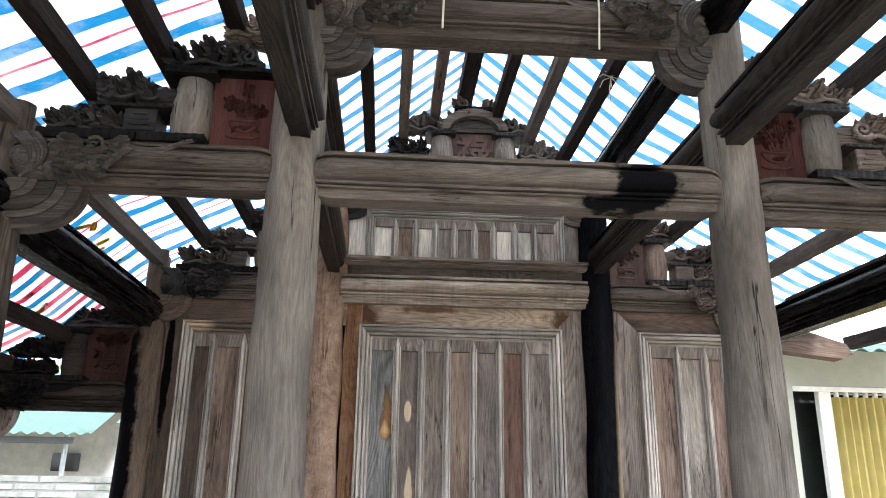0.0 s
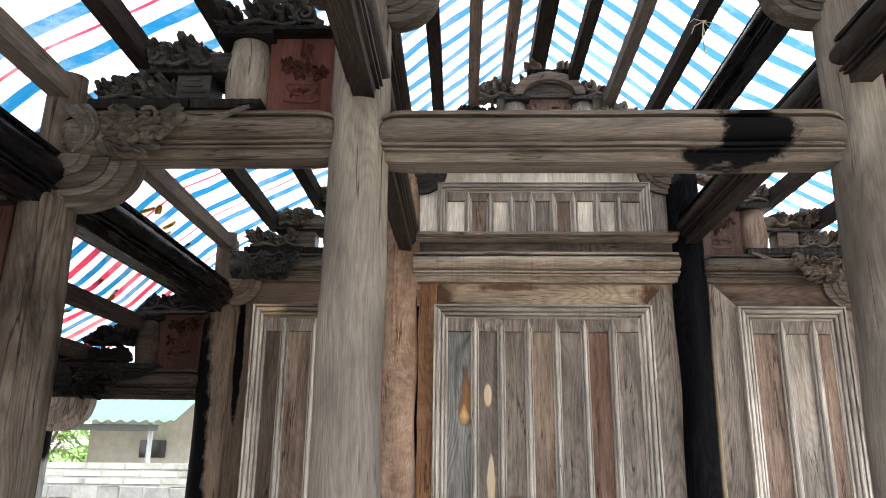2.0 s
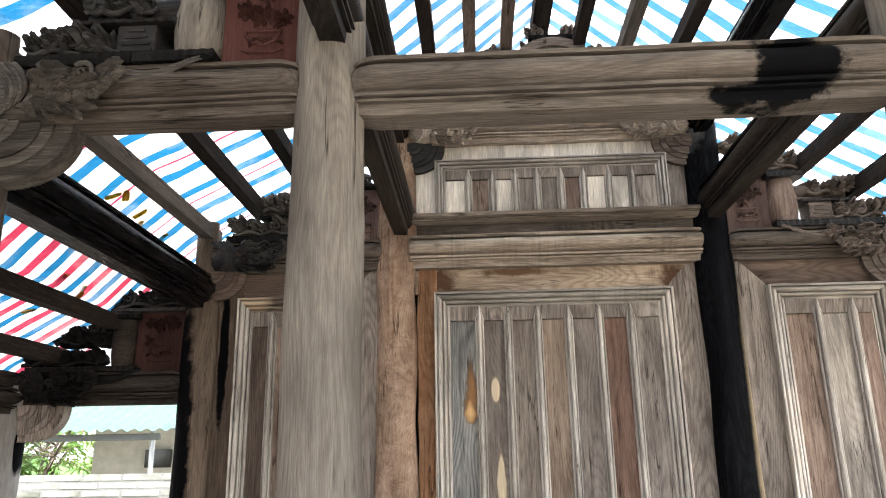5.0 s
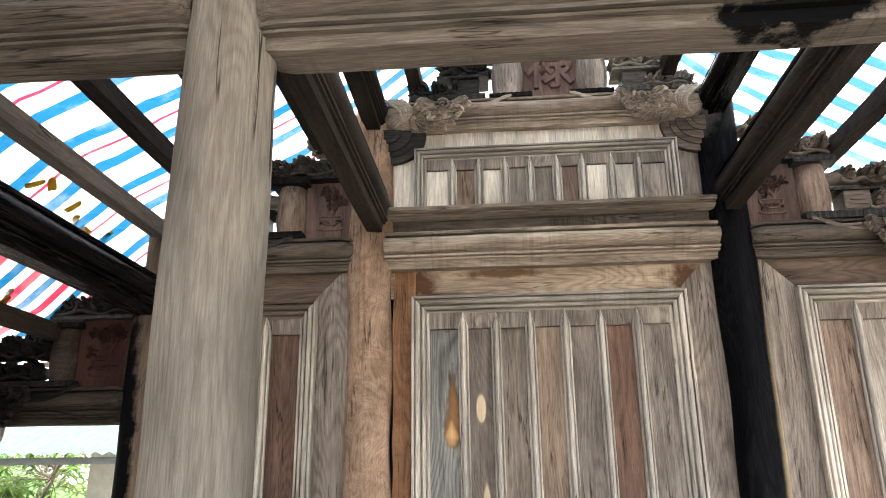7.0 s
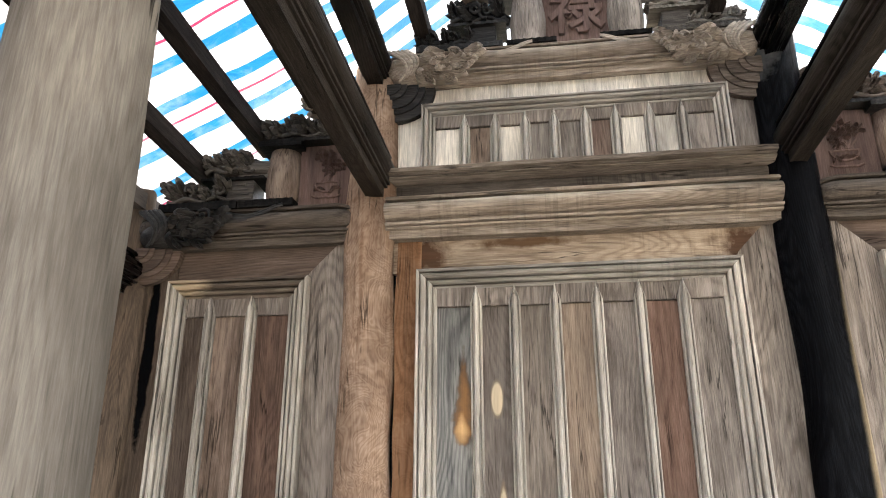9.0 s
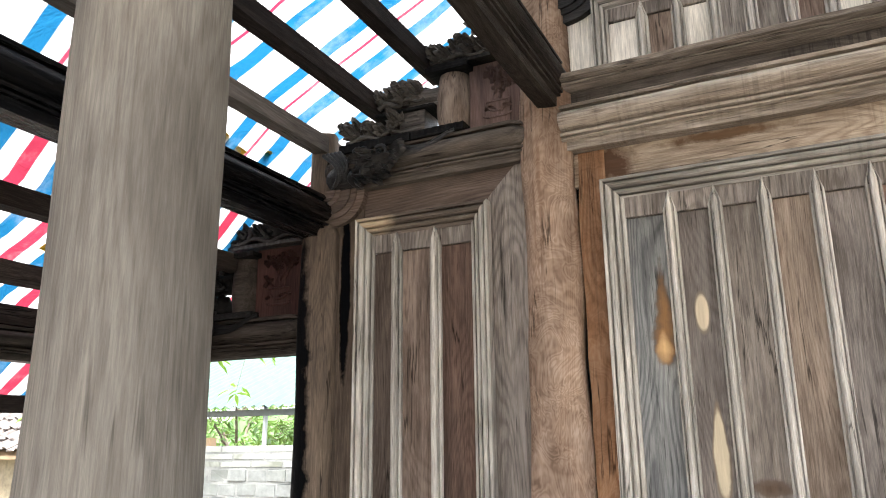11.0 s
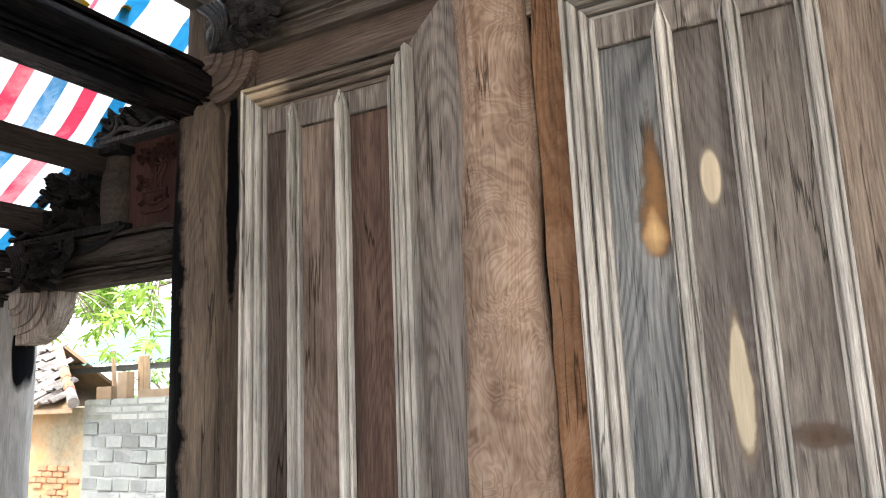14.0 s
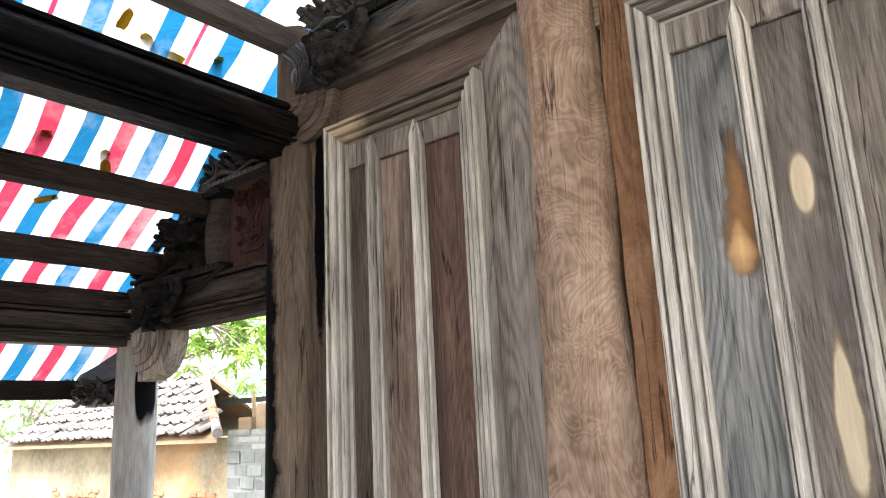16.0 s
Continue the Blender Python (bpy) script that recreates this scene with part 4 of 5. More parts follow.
def relief(x0, x1, y, z0, z1, rng):
    """Raised vase-and-blossom work on a panel."""
    bm = bmesh.new()
    cx, w, h = (x0 + x1) / 2, x1 - x0, z1 - z0
    bowl = [(cx + w * 0.26 * math.cos(a), y, z0 + h * 0.38 + h * 0.16 * math.sin(a)) for a in [math.pi + math.pi * i / 10 for i in range(11)]]
    tube(bm, bowl, 0.007, 0.007, 6)
    tube(bm, [(cx - w * 0.27, y, z0 + h * 0.38), (cx + w * 0.27, y, z0 + h * 0.38)], 0.006, 0.006, 6)
    tube(bm, [(cx - w * 0.3, y, z0 + h * 0.16), (cx - w * 0.2, y, z0 + h * 0.13), (cx + w * 0.2, y, z0 + h * 0.13), (cx + w * 0.3, y, z0 + h * 0.16)], 0.007, 0.007, 6)
    for k in range(9):
        a, b = cx + w * rng.uniform(-0.15, 0.15), cx + w * rng.uniform(-0.36, 0.36)
        zb = z0 + h * rng.uniform(0.5, 0.88)
        tube(bm, [(a, y, z0 + h * 0.4), ((a + b) / 2 + 0.015, y, (z0 + h * 0.4 + zb) / 2), (b, y, zb)], 0.006, 0.004, 5)
        for j in range(6):
            q = 2 * math.pi * j / 6 + rng.random()
            leaf(bm, (b, y + 0.002, zb), (math.cos(q), -0.05, math.sin(q)), (0, -1, 0), w * 0.15, w * 0.08, 0.2, 1, 0.012)
    for k in range(5):
        leaf(bm, (cx + w * rng.uniform(-0.2, 0.2), y + 0.002, z0 + h * 0.3), (rng.uniform(-1, 1), 0, -0.2), (0, -1, 0), w * 0.16, w * 0.07, 0.2, 2, 0.01)
    return bm


def quarter_bracket(x, y, z, reach, drop, out, mat, thing_):
    """Rounded bracket under a beam end, in three stepped lobes. out: the way from the column."""
    for k, (f, t) in enumerate(((1.0, 0.05), (0.8, 0.062), (0.66, 0.074), (0.42, 0.086), (0.3, 0.096))):
        pts = [(0, 0)] + [(reach * f * math.cos(radians(a)) ** 0.8, -drop * f * math.sin(radians(a)) ** 0.9) for a in range(0, 91, 9)]
        bm = extrude(bmesh.new(), pts, lambda u, v, s: (x + out * u, y - t + 2 * t * s, z + v))
        part("lobe", bm, mat, thing_, smooth=True)


def beam_end(x, y, z0, z1, run, out, mat, rng, th):
    """Carved scroll and leaf overlay at a beam's end; run is the way along the beam from the end."""
    h = z1 - z0
    f = y - 0.125
    bm = bmesh.new()
    lump(bm, x + run * 0.1, y, z0 + h * 0.5, 0.14, 0.14, h * 0.52, 0.12, rng.random() * 5)
    part("carved_head", bm, mat, th, smooth=80)
    bm = bmesh.new()
    lump(bm, x + run * 0.2, y - 0.02, z0 + h * 0.3, 0.07, 0.125, h * 0.28, 0.1, rng.random() * 5)
    part("carved_jaw", bm, mat, th, smooth=80)
    for k in range(5):
        pts = []
        for i in range(14):
            q = i / 13
            pts.append((x + run * (0.0 + 0.026 * k + (0.11 - 0.01 * k) * math.sin(q * 2.5)), f + 0.002 - 0.02 * math.sin(q * 3.1), z1 + 0.005 - h * (1.0 - 0.07 * k) * q))
        bm = bmesh.new()
        tube(bm, pts, 0.014, 0.007, 8)
        part("carved_lock", bm, mat, th, smooth=80)
    bm = bmesh.new()
    volute(bm, x + run * 0.24, f, z1 - 0.03, 0.035, run, 1.5, 0.42, 1.2)
    part("volute", bm, mat, th, smooth=80)
    bm = bmesh.new()
    volute(bm, x + run * 0.38, f - 0.004, z1 - 0.045, 0.045, -run, 2.4, 0.26, 1.4)
    part("volute", bm, mat, th, smooth=80)
    for k in range(9):
        a = radians(170 + 25 * k)
        bm = bmesh.new()
        leaf(bm, (x + run * (0.38 + 0.06 * math.cos(a)), f + 0.002, z1 - 0.045 + 0.025 * math.sin(a)), (run * math.cos(a), -0.12, math.sin(a) * 0.8), (0, -1, 0.1), 0.11 + 0.03 * (k % 2), 0.085, 0.5, 2, 0.02)
        part("carved_leaf", bm, mat, th, smooth=80)
    for k, (dx, dz, ln) in enumerate(((0.2, -0.14, 0.18), (0.3, -0.15, 0.2))):
        bm = bmesh.new()
        acanthus(bm, (x + run * dx, f, z1 + dz), (run, -0.05, -0.1 + 0.2 * k), (0, -1, 0), ln, 5, 0.25, 0.8)
        part("carved_leaf", bm, mat, th, smooth=80)
    for k in range(2):
        pts = []
        for i in range(16):
            q = i / 15
            pts.append((x + run * (0.42 + 0.4 * q), f - 0.004 + 0.012 * q, z1 - 0.1 + 0.03 * k + (0.085 - 0.02 * k) * (3 * q * q - 2 * q ** 3) + 0.018 * math.sin(q * 7 + 0.5)))
        bm = bmesh.new()
        tube(bm, pts, 0.026 - 0.009 * k, 0.005, 8, 0.45)
        part("ribbon", bm, mat, th, smooth=80)


def side_stack(y, lift, side, tone, shelf_mat, rng):
    """The stepped carved stack on a side beam."""
    def mx(a, b, sx):
        a, b = MID + (a - MID) * sx, MID + (b - MID) * sx
        return (mirror(b), mirror(a)) if side else (a, b)
    sx = 1.02 if y == FRONT else 1.035
    red = red_wood if y == FRONT else red_lit
    out = 1 if side else -1
    z = lift - 0.015 + (0.0 if not side or y == BACK else -0.04)
    th = thing("carved_roof_stack", (mx(-1.1, -1.1, sx)[0], y, 3.06 + z), "stepped carved foliage stack with squat post on side beam", "roof carving", "carved roof stacks")
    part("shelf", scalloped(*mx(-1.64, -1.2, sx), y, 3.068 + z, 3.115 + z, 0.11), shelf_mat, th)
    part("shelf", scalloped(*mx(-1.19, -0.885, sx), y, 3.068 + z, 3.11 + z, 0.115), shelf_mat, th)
    x0, x1 = mx(-1.06, -0.9, sx)
    part("post", barrel((x0 + x1) / 2, y, 3.11 + z, 3.43 + z, 0.092), column_grey if y == FRONT else plank_brown, th, "squat grey barrel-shaped post", smooth=True)
    part("capital", scalloped(*mx(-1.1, -0.86, sx), y, 3.43 + z, 3.46 + z, 0.12), shelf_mat, th)
    p = part("relief_panel", a_box(*mx(-0.885, -0.56, sx), y - 0.03, y + 0.02, 3.068 + z, 3.46 + z, bevel=0.004), red, th, "red-brown carved panel")
    part("relief", relief(*mx(-0.86, -0.6, sx), y - 0.034, 3.09 + z, 3.45 + z, rng), red, p, smooth=True)
    bm = bmesh.new()
    a, b = mx(-1.22, -1.03, sx)
    tube(bm, [(a, y - 0.02, 3.335 + z), ((a * 2 + b) / 3, y - 0.02, 3.335 + z), ((a + b) / 2, y - 0.02, 3.335 + z), (b, y - 0.02, 3.335 + z)], 0.052, 0.05, 14)
    box(bm, a, b, y - 0.07, y + 0.06, 3.262 + z, 3.285 + z)
    part("arm", bm, tone, th, smooth=80)
    bm = a_box(*mx(-1.27, -1.12, sx), y - 0.085, y + 0.08, 3.116 + z, 3.245 + z, bevel=0.004)
    for k in range(4):
        u, w = mx(-1.26 + 0.012 * k, -1.13 - 0.012 * k, sx)
        box(bm, u, w, y - 0.091, y - 0.08, 3.13 + 0.028 * k + z, 3.14 + 0.028 * k + z)
    part("fret_block", bm, tone, th)
    part("carved_foliage", carving(*mx(-1.6, -1.25, sx), y, 3.116 + z, 3.28 + z, out, rng), tone, th, smooth=80)
    part("shelf", scalloped(*mx(-1.42, -1.06, sx), y, 3.247 + z, 3.262 + z, 0.1), shelf_mat, th)
    part("carved_foliage", carving(*mx(-1.4, -1.12, sx), y, 3.285 + z, 3.46 + z, out, rng), tone, th, smooth=80)
    part("shelf", scalloped(*mx(-1.1, -0.6, sx), y, 3.462 + z, 3.482 + z, 0.1), shelf_mat, th)
    part("carved_foliage", carving(*mx(-1.12, -0.68, sx), y, 3.483 + z, 3.64 + z, out, rng), tone, th, smooth=80)
    part("carved_foliage", carving(*mx(-0.85, -0.62, sx), y, 3.66 + z, 3.8 + z, out, rng), carve_brown, th, smooth=80)
    return th


def bracket_set(y, lift, rng):
    """Brackets and carved overlays at the beams' ends."""
    back = y == BACK
    xl, xr, xll, xrr = (-0.493, 1.69, -1.85, 3.05) if not back else (-0.515, 1.675, -1.885, 3.02)
    tone, pale = (carve_dark if back else carve_grey), (carve_brown if back else carve_grey)
    top = carve_pale if back else carve_grey
    up = 3.85 if back else 3.76
    for x, z0, z1, run, mat, reach, drop in ((xll + 0.075, 2.93 if back else 2.876, 3.14 if back else 3.09, 1, tone, 0.33 if not back else 0.24, 0.23 if not back else 0.2), (xrr - 0.08, 2.93 if back else 2.836, 3.14 if back else 3.05, -1, pale, 0.3, 0.22),
                                            (xl + 0.09, up, 4.05 if back else 4.0, 1, top, 0.27, 0.22), (xr - 0.09, up, 4.05 if back else 4.0, -1, top, 0.27, 0.22)):
        th = thing("carved_beam_end", (x, y, z0), "carved scroll and leaf work with stepped bracket at beam end", "beam carving", "carved beam ends")
        beam_end(x, y, z0, z1, run, run, mat, rng, th)
        quarter_bracket(x - run * 0.01, y, z0 + 0.01, reach, drop, run, head_dark if back and run > 0 and z0 < 3.5 else mat if z0 < 3.5 else (carve_dark if run > 0 and back else pale), th)


GLYPH = "\u797f"


def glyph_mesh(x, y, z, size, depth):
    """The raised character on the middle panel."""
    cu = bpy.data.curves.new("character", "FONT")
    cu.body, cu.size, cu.extrude, cu.bevel_depth, cu.align_x, cu.align_y = GLYPH, size, depth, size * 0.012, "CENTER", "CENTER"
    cu.offset = size * 0.008
    ob = bpy.data.objects.new("character", cu)
    scene.collection.objects.link(ob)
    me = bpy.data.meshes.new_from_object(ob.evaluated_get(bpy.context.evaluated_depsgraph_get()))
    bm = bmesh.new()
    bm.from_mesh(me)
    bpy.data.objects.remove(ob)
    bpy.data.meshes.remove(me)
    bmesh.ops.transform(bm, matrix=pose(x, y, z, 90, 0, 0), verts=bm.verts)
    return bm


def crown_stack(y, lift, rng, character):
    """The middle stack under the ridge: two posts, a panel, stepped foliage and an arched cap."""
    z = 4.05 if character else 4.0
    th = thing("carved_ridge_stack", (MID, y, z), "carved stack with posts, red panel and arched cap under ridge", "roof carving", "carved roof stacks")
    c = MID + 0.07
    for s in (-1, 1):
        def mx(a, b):
            return (c + a, c + b) if s > 0 else (c - b, c - a)
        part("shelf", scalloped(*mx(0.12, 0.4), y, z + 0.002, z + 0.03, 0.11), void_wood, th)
        part("shelf", scalloped(*mx(0.42, 0.92), y, z + 0.002, z + 0.035, 0.11), carve_dark if s < 0 else carve_grey, th)
        part("post", barrel(c + s * 0.275, y, z + 0.03, z + 0.37, 0.095), plank_grey, th, "squat pale barrel-shaped post", smooth=True)
        part("capital", scalloped(*mx(0.16, 0.42), y, z + 0.372, z + 0.4, 0.125), carve_dark, th)
        part("fret_block", a_box(*mx(0.46, 0.62), y - 0.08, y + 0.08, z + 0.036, z + 0.16), carve_dark if s < 0 else carve_grey, th)
        tone = carve_dark if s < 0 else carve_mid
        part("carved_foliage", carving(*mx(0.58, 0.9), y, z + 0.036, z + 0.17, s, rng), tone, th, smooth=80)
        part("shelf", scalloped(*mx(0.4, 0.74), y, z + 0.162, z + 0.18, 0.1), tone, th)
        part("carved_foliage", carving(*mx(0.4, 0.72), y, z + 0.18, z + 0.35, s, rng), tone, th, smooth=80)
        part("carved_foliage", carving(*mx(0.22, 0.58), y, z + 0.4, z + 0.6, s, rng), carve_mid, th, smooth=80)
        part("leaf_tip", carving(*mx(0.075, 0.15), y, z + 0.64, z + 0.78, s, rng, 0.04), carve_brown, th, smooth=80)
    p = part("relief_panel", a_box(c - 0.19, c + 0.19, y - 0.03, y + 0.02, z + 0.002, z + 0.42, bevel=0.004), red_lit, th, "red-brown panel with a raised character" if character else "red-brown panel")
    if character:
        part("character", glyph_mesh(c, y - 0.036, z + 0.215, 0.32, 0.012), red_lit, p)
    arch = arc(c, z + 0.42, 0.21, 180, 0, 14, 0.13) + arc(c, z + 0.42, 0.29, 0, 180, 14, 0.2)
    part("arched_cap", extrude(bmesh.new(), arch, lambda u, v, s: (u, y - 0.12 + 0.22 * s, v)), carve_brown, th, smooth=80)
    part("tympanum", extrude(bmesh.new(), arc(c, z + 0.42, 0.2, 180, 0, 14, 0.12), lambda u, v, s: (u, y - 0.06 + 0.1 * s, v)), carve_grey, th)
    part("carved_foliage", carving(c - 0.22, c + 0.22, y, z + 0.53, z + 0.63, -1, rng), carve_mid, th, smooth=80)
    part("shelf", scalloped(c - 0.17, c + 0.17, y, z + 0.622, z + 0.65, 0.1), void_wood, th)


def eaves_stack(y, lift, rng):
    """The low stack between the middle column and the eaves column; dark woods carry its shade."""
    z = 2.262
    th = thing("carved_roof_stack", (-2.5, y, z), "dark stepped carved stack with a squat post on the eaves beam", "roof carving", "carved roof stacks")
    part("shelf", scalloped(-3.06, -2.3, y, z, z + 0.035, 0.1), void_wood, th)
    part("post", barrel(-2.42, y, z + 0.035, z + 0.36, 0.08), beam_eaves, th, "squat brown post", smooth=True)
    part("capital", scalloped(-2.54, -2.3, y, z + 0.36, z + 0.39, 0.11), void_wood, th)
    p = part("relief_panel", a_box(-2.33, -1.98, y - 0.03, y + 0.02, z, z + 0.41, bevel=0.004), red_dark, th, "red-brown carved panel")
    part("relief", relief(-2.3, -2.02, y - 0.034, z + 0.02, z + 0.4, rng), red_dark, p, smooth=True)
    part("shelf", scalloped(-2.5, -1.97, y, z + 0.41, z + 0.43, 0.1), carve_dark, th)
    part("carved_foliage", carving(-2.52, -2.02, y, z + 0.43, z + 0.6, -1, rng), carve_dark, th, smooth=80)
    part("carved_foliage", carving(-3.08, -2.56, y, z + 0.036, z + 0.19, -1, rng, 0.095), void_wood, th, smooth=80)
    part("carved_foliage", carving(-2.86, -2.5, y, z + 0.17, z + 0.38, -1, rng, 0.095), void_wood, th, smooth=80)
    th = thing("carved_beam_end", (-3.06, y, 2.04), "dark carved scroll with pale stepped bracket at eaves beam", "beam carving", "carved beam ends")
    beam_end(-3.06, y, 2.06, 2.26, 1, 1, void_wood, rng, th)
    quarter_bracket(-3.075, y, 2.045, 0.3, 0.24, 1, stile_wood, th)


rng = random.Random(4)
for y, lift in ((FRONT, 0.038), (BACK, 0.09)):
    side_stack(y, lift, 0, carve_dark if y == FRONT else carve_grey, void_wood, rng)
    side_stack(y, lift, 1, carve_brown, carve_dark, rng)
    bracket_set(y, 0.0, rng)
    crown_stack(y, 0.0, rng, y == BACK)
    eaves_stack(y, 0, rng)
    # blocks through the middle columns that carry the next purlin, and cantilevers at the eaves
    bm = extrude(bmesh.new(), [(-1.85, 2.8), (-2.2, 2.86), (-2.26, 2.95), (-2.12, 3.02), (-1.85, 3.0)], lambda u, v, s: (u, y - 0.06 + 0.12 * s, v))
    uneven(bm, 0.008)
    solid("through_block", bm, red_wood, "red-brown end block through the column under a purlin", "beam end", "column end blocks")
    bm = extrude(bmesh.new(), [(2.95, 2.66), (3.4, 2.61), (3.7, 2.58), (3.78, 2.62), (3.74, 2.7), (3.4, 2.8), (2.95, 2.86)], lambda u, v, s: (u, y - 0.07 + 0.14 * s, v))
    uneven(bm, 0.006)
    solid("cantilever", bm, head_dark, "tapered brown cantilever with a charred tip", "bracket", "eaves cantilevers")
    th = thing("eaves_cantilever", (-3.2, y, 1.7), "dark carved cantilever outside the eaves column", "bracket", "eaves cantilevers")
    part("arm", extrude(bmesh.new(), [(-3.1, 1.88), (-3.5, 1.8), (-3.74, 1.82), (-3.72, 1.88), (-3.5, 1.92), (-3.1, 2.02)], lambda u, v, s: (u, y - 0.06 + 0.12 * s, v)), carve_dark, th)
    part("carved_foliage", carving(-3.68, -3.3, y, 1.7, 1.88, -1, rng, 0.08), carve_dark, th, smooth=80)

# plain unseen wall, added to cut the daylight from the low side
solid("wall_west", a_box(-5.6, -5.4, -9.0, 4.0, -0.62, 3.4, bevel=0.0), mortar, "unseen plain grey wall added to cut light from the low side", "wall", kind="structure")

# ---- yard wall of cement blocks ----
WALL_Y, WALL_TOP = 10.0, 1.56
rng = random.Random(9)
wall = solid("yard_wall", a_box(-8.25, 6.0, WALL_Y - 0.009, WALL_Y + 0.16, -0.62, WALL_TOP - 0.02, bevel=0.0), mortar, "grey cement block yard wall, whitewashed and stained", "yard wall", kind="structure")
shapes = []
for k in range(6):
    b = bmesh.new()
    w = 0.142 + 0.004 * (k % 3)
    box(b, -w, w, -0.01, 0.12, -0.078, 0.078, bevel=0.012)
    for v in b.verts:
        v.co += Vector((rng.uniform(-1, 1), rng.uniform(-1, 1), rng.uniform(-1, 1))) * 0.006
    shapes.append(mesh_of("block", b, block_grey))
for row in range(11):
    for col in range(19):
        x = -8.1 + col * 0.302 + (0.15 if row % 2 else 0)
        ob = new("block", shapes[(row * 3 + col * 7) % 6])
        ob.parent = wall
        ob.location = (x + rng.uniform(-0.01, 0.01), WALL_Y - 0.008 + rng.uniform(-0.009, 0.009), WALL_TOP - 0.36 - row * 0.168 + rng.uniform(-0.006, 0.006))
for row in range(3):
    for col in range(12):
        w = 0.23
        b = bmesh.new()
        box(b, -8.22 + col * 0.49 + (0.2 if row % 2 else 0), -7.74 + col * 0.49 + (0.2 if row % 2 else 0), WALL_Y - 0.012 - rng.uniform(0, 0.008), WALL_Y + 0.12, WALL_TOP - 0.088 - row * 0.09, WALL_TOP - 0.004 - row * 0.09, bevel=0.012)
        part_ob = new("coping_block", mesh_of("coping_block", b, whitewash))
        part_ob.parent = wall

# ---- ochre house with an old tile roof ----
HX = -8.27
house = thing("ochre_house", (HX - 3, 11.0, -0.62), "low ochre plastered house with an old grey tile roof", "house")
part("wall", a_box(HX - 7, HX, 10.02, 13.2, -0.62, 1.46, bevel=0.0), ochre, house, "stained ochre plaster wall")
E0, E1 = (9.75, 1.5), (11.6, 2.74)
deck = extrude(bmesh.new(), [(E0[0], E0[1] - 0.05), (E1[0], E1[1] - 0.05), (13.5, 1.42), (13.5, 1.36), (E1[0], E1[1] - 0.12), (E0[0], E0[1] - 0.1)], lambda u, v, s: (HX - 7 if s == 0 else HX + 0.12 - 1.75 * max(0.0, min(u, E1[0]) - E0[0]), u, v))
part("roof_deck", deck, bamboo, house)
tiles = []
for k in range(4):
    b = bmesh.new()
    prof = [(-0.14, 0.0), (-0.1, 0.012), (0.03, 0.014), (0.06, 0.05), (0.1, 0.055), (0.14, 0.012)]
    prof = prof + [(u, v - 0.02) for u, v in reversed(prof)]
    extrude(b, prof, lambda u, v, s: (u, -0.16 + 0.32 * s, v + 0.05 * (1 - s)))
    for v in b.verts:
        v.co += Vector((rng.uniform(-1, 1), rng.uniform(-1, 1), rng.uniform(-1, 1))) * 0.007
    tiles.append(mesh_of("roof_tile", b, tile_grey))
tilt = math.degrees(math.atan2(E1[1] - E0[1], E1[0] - E0[0]))
roof = part("roof", a_box(HX - 7, HX - 3.1, E1[0] - 0.05, E1[0] + 0.05, E1[1] - 0.06, E1[1] + 0.06), tile_grey, house, "mossy grey clay tile roof")
for row in range(8):
    for col in range(25):
        s = (row + 0.45) / 8
        if col * 0.27 < 1.75 * (E1[0] - E0[0]) * s - 0.1:
            continue
        ob = new("roof_tile", tiles[(row * 5 + col * 3) % 4])
        ob.parent = roof
        ob.matrix_basis = Matrix.Translation(-house.matrix_world.translation) @ pose(HX - 0.02 - 0.27 * col + rng.uniform(-0.02, 0.02), E0[0] + (E1[0] - E0[0]) * s, E0[1] + (E1[1] - E0[1]) * s + rng.uniform(0, 0.02), tilt + rng.uniform(-3, 3), rng.uniform(-4, 4), rng.uniform(-4, 4))
for k in range(8):
    bm = bmesh.new()
    ends = []
    for s in ((k - 0.05) / 8, (k + 1.05) / 8):
        ends.append((HX + 0.13 - 1.75 * (E1[0] - E0[0]) * s, E0[0] + (E1[0] - E0[0]) * s, E0[1] + (E1[1] - E0[1]) * s + 0.03))
    tube(bm, ends, 0.07, 0.06, 10)
    part("edge_tile", bm, ridge_orange if k % 3 else tile_grey, house, "worn clay edge tile")
b = [mesh_of("brick", a_box(-0.1, 0.1, -0.02, 0.04, -0.032, 0.032, bevel=0.008), ridge_orange)]
for row in range(9):
    for col in range(24):
        if rng.random() < 0.25 or row * 0.075 > 0.62 + 0.3 * noise.noise(Vector((col * 0.31, 0, 0))):
            continue
        ob = new("brick", b[0])
        ob.parent = house
        ob.location = Vector((HX - 0.15 - col * 0.215 - (0.1 if row % 2 else 0), 10.015, 0.1 + row * 0.075)) - house.matrix_world.translation

# ---- shed with a green sheet roof behind the wall ----
def sheet(x0, x1, y0, y1, z0, z1, pitch=0.2, amp=0.022):
    n = int((x1 - x0) / pitch * 6)
    bm = bmesh.new()
    a = [bm.verts.new((x0 + (x1 - x0) * i / n, y0, z0 + amp * math.sin(2 * math.pi * i / 6))) for i in range(n + 1)]
    b = [bm.verts.new((x0 + (x1 - x0) * i / n, y1, z1 + amp * math.sin(2 * math.pi * i / 6))) for i in range(n + 1)]
    for i in range(n):
        bm.faces.new((a[i], a[i + 1], b[i + 1], b[i]))
    g = bmesh.ops.extrude_face_region(bm, geom=bm.faces[:])
    bmesh.ops.translate(bm, verts=[v for v in g["geom"] if isinstance(v, bmesh.types.BMVert)], vec=(0, 0, 0.006))
    return bm


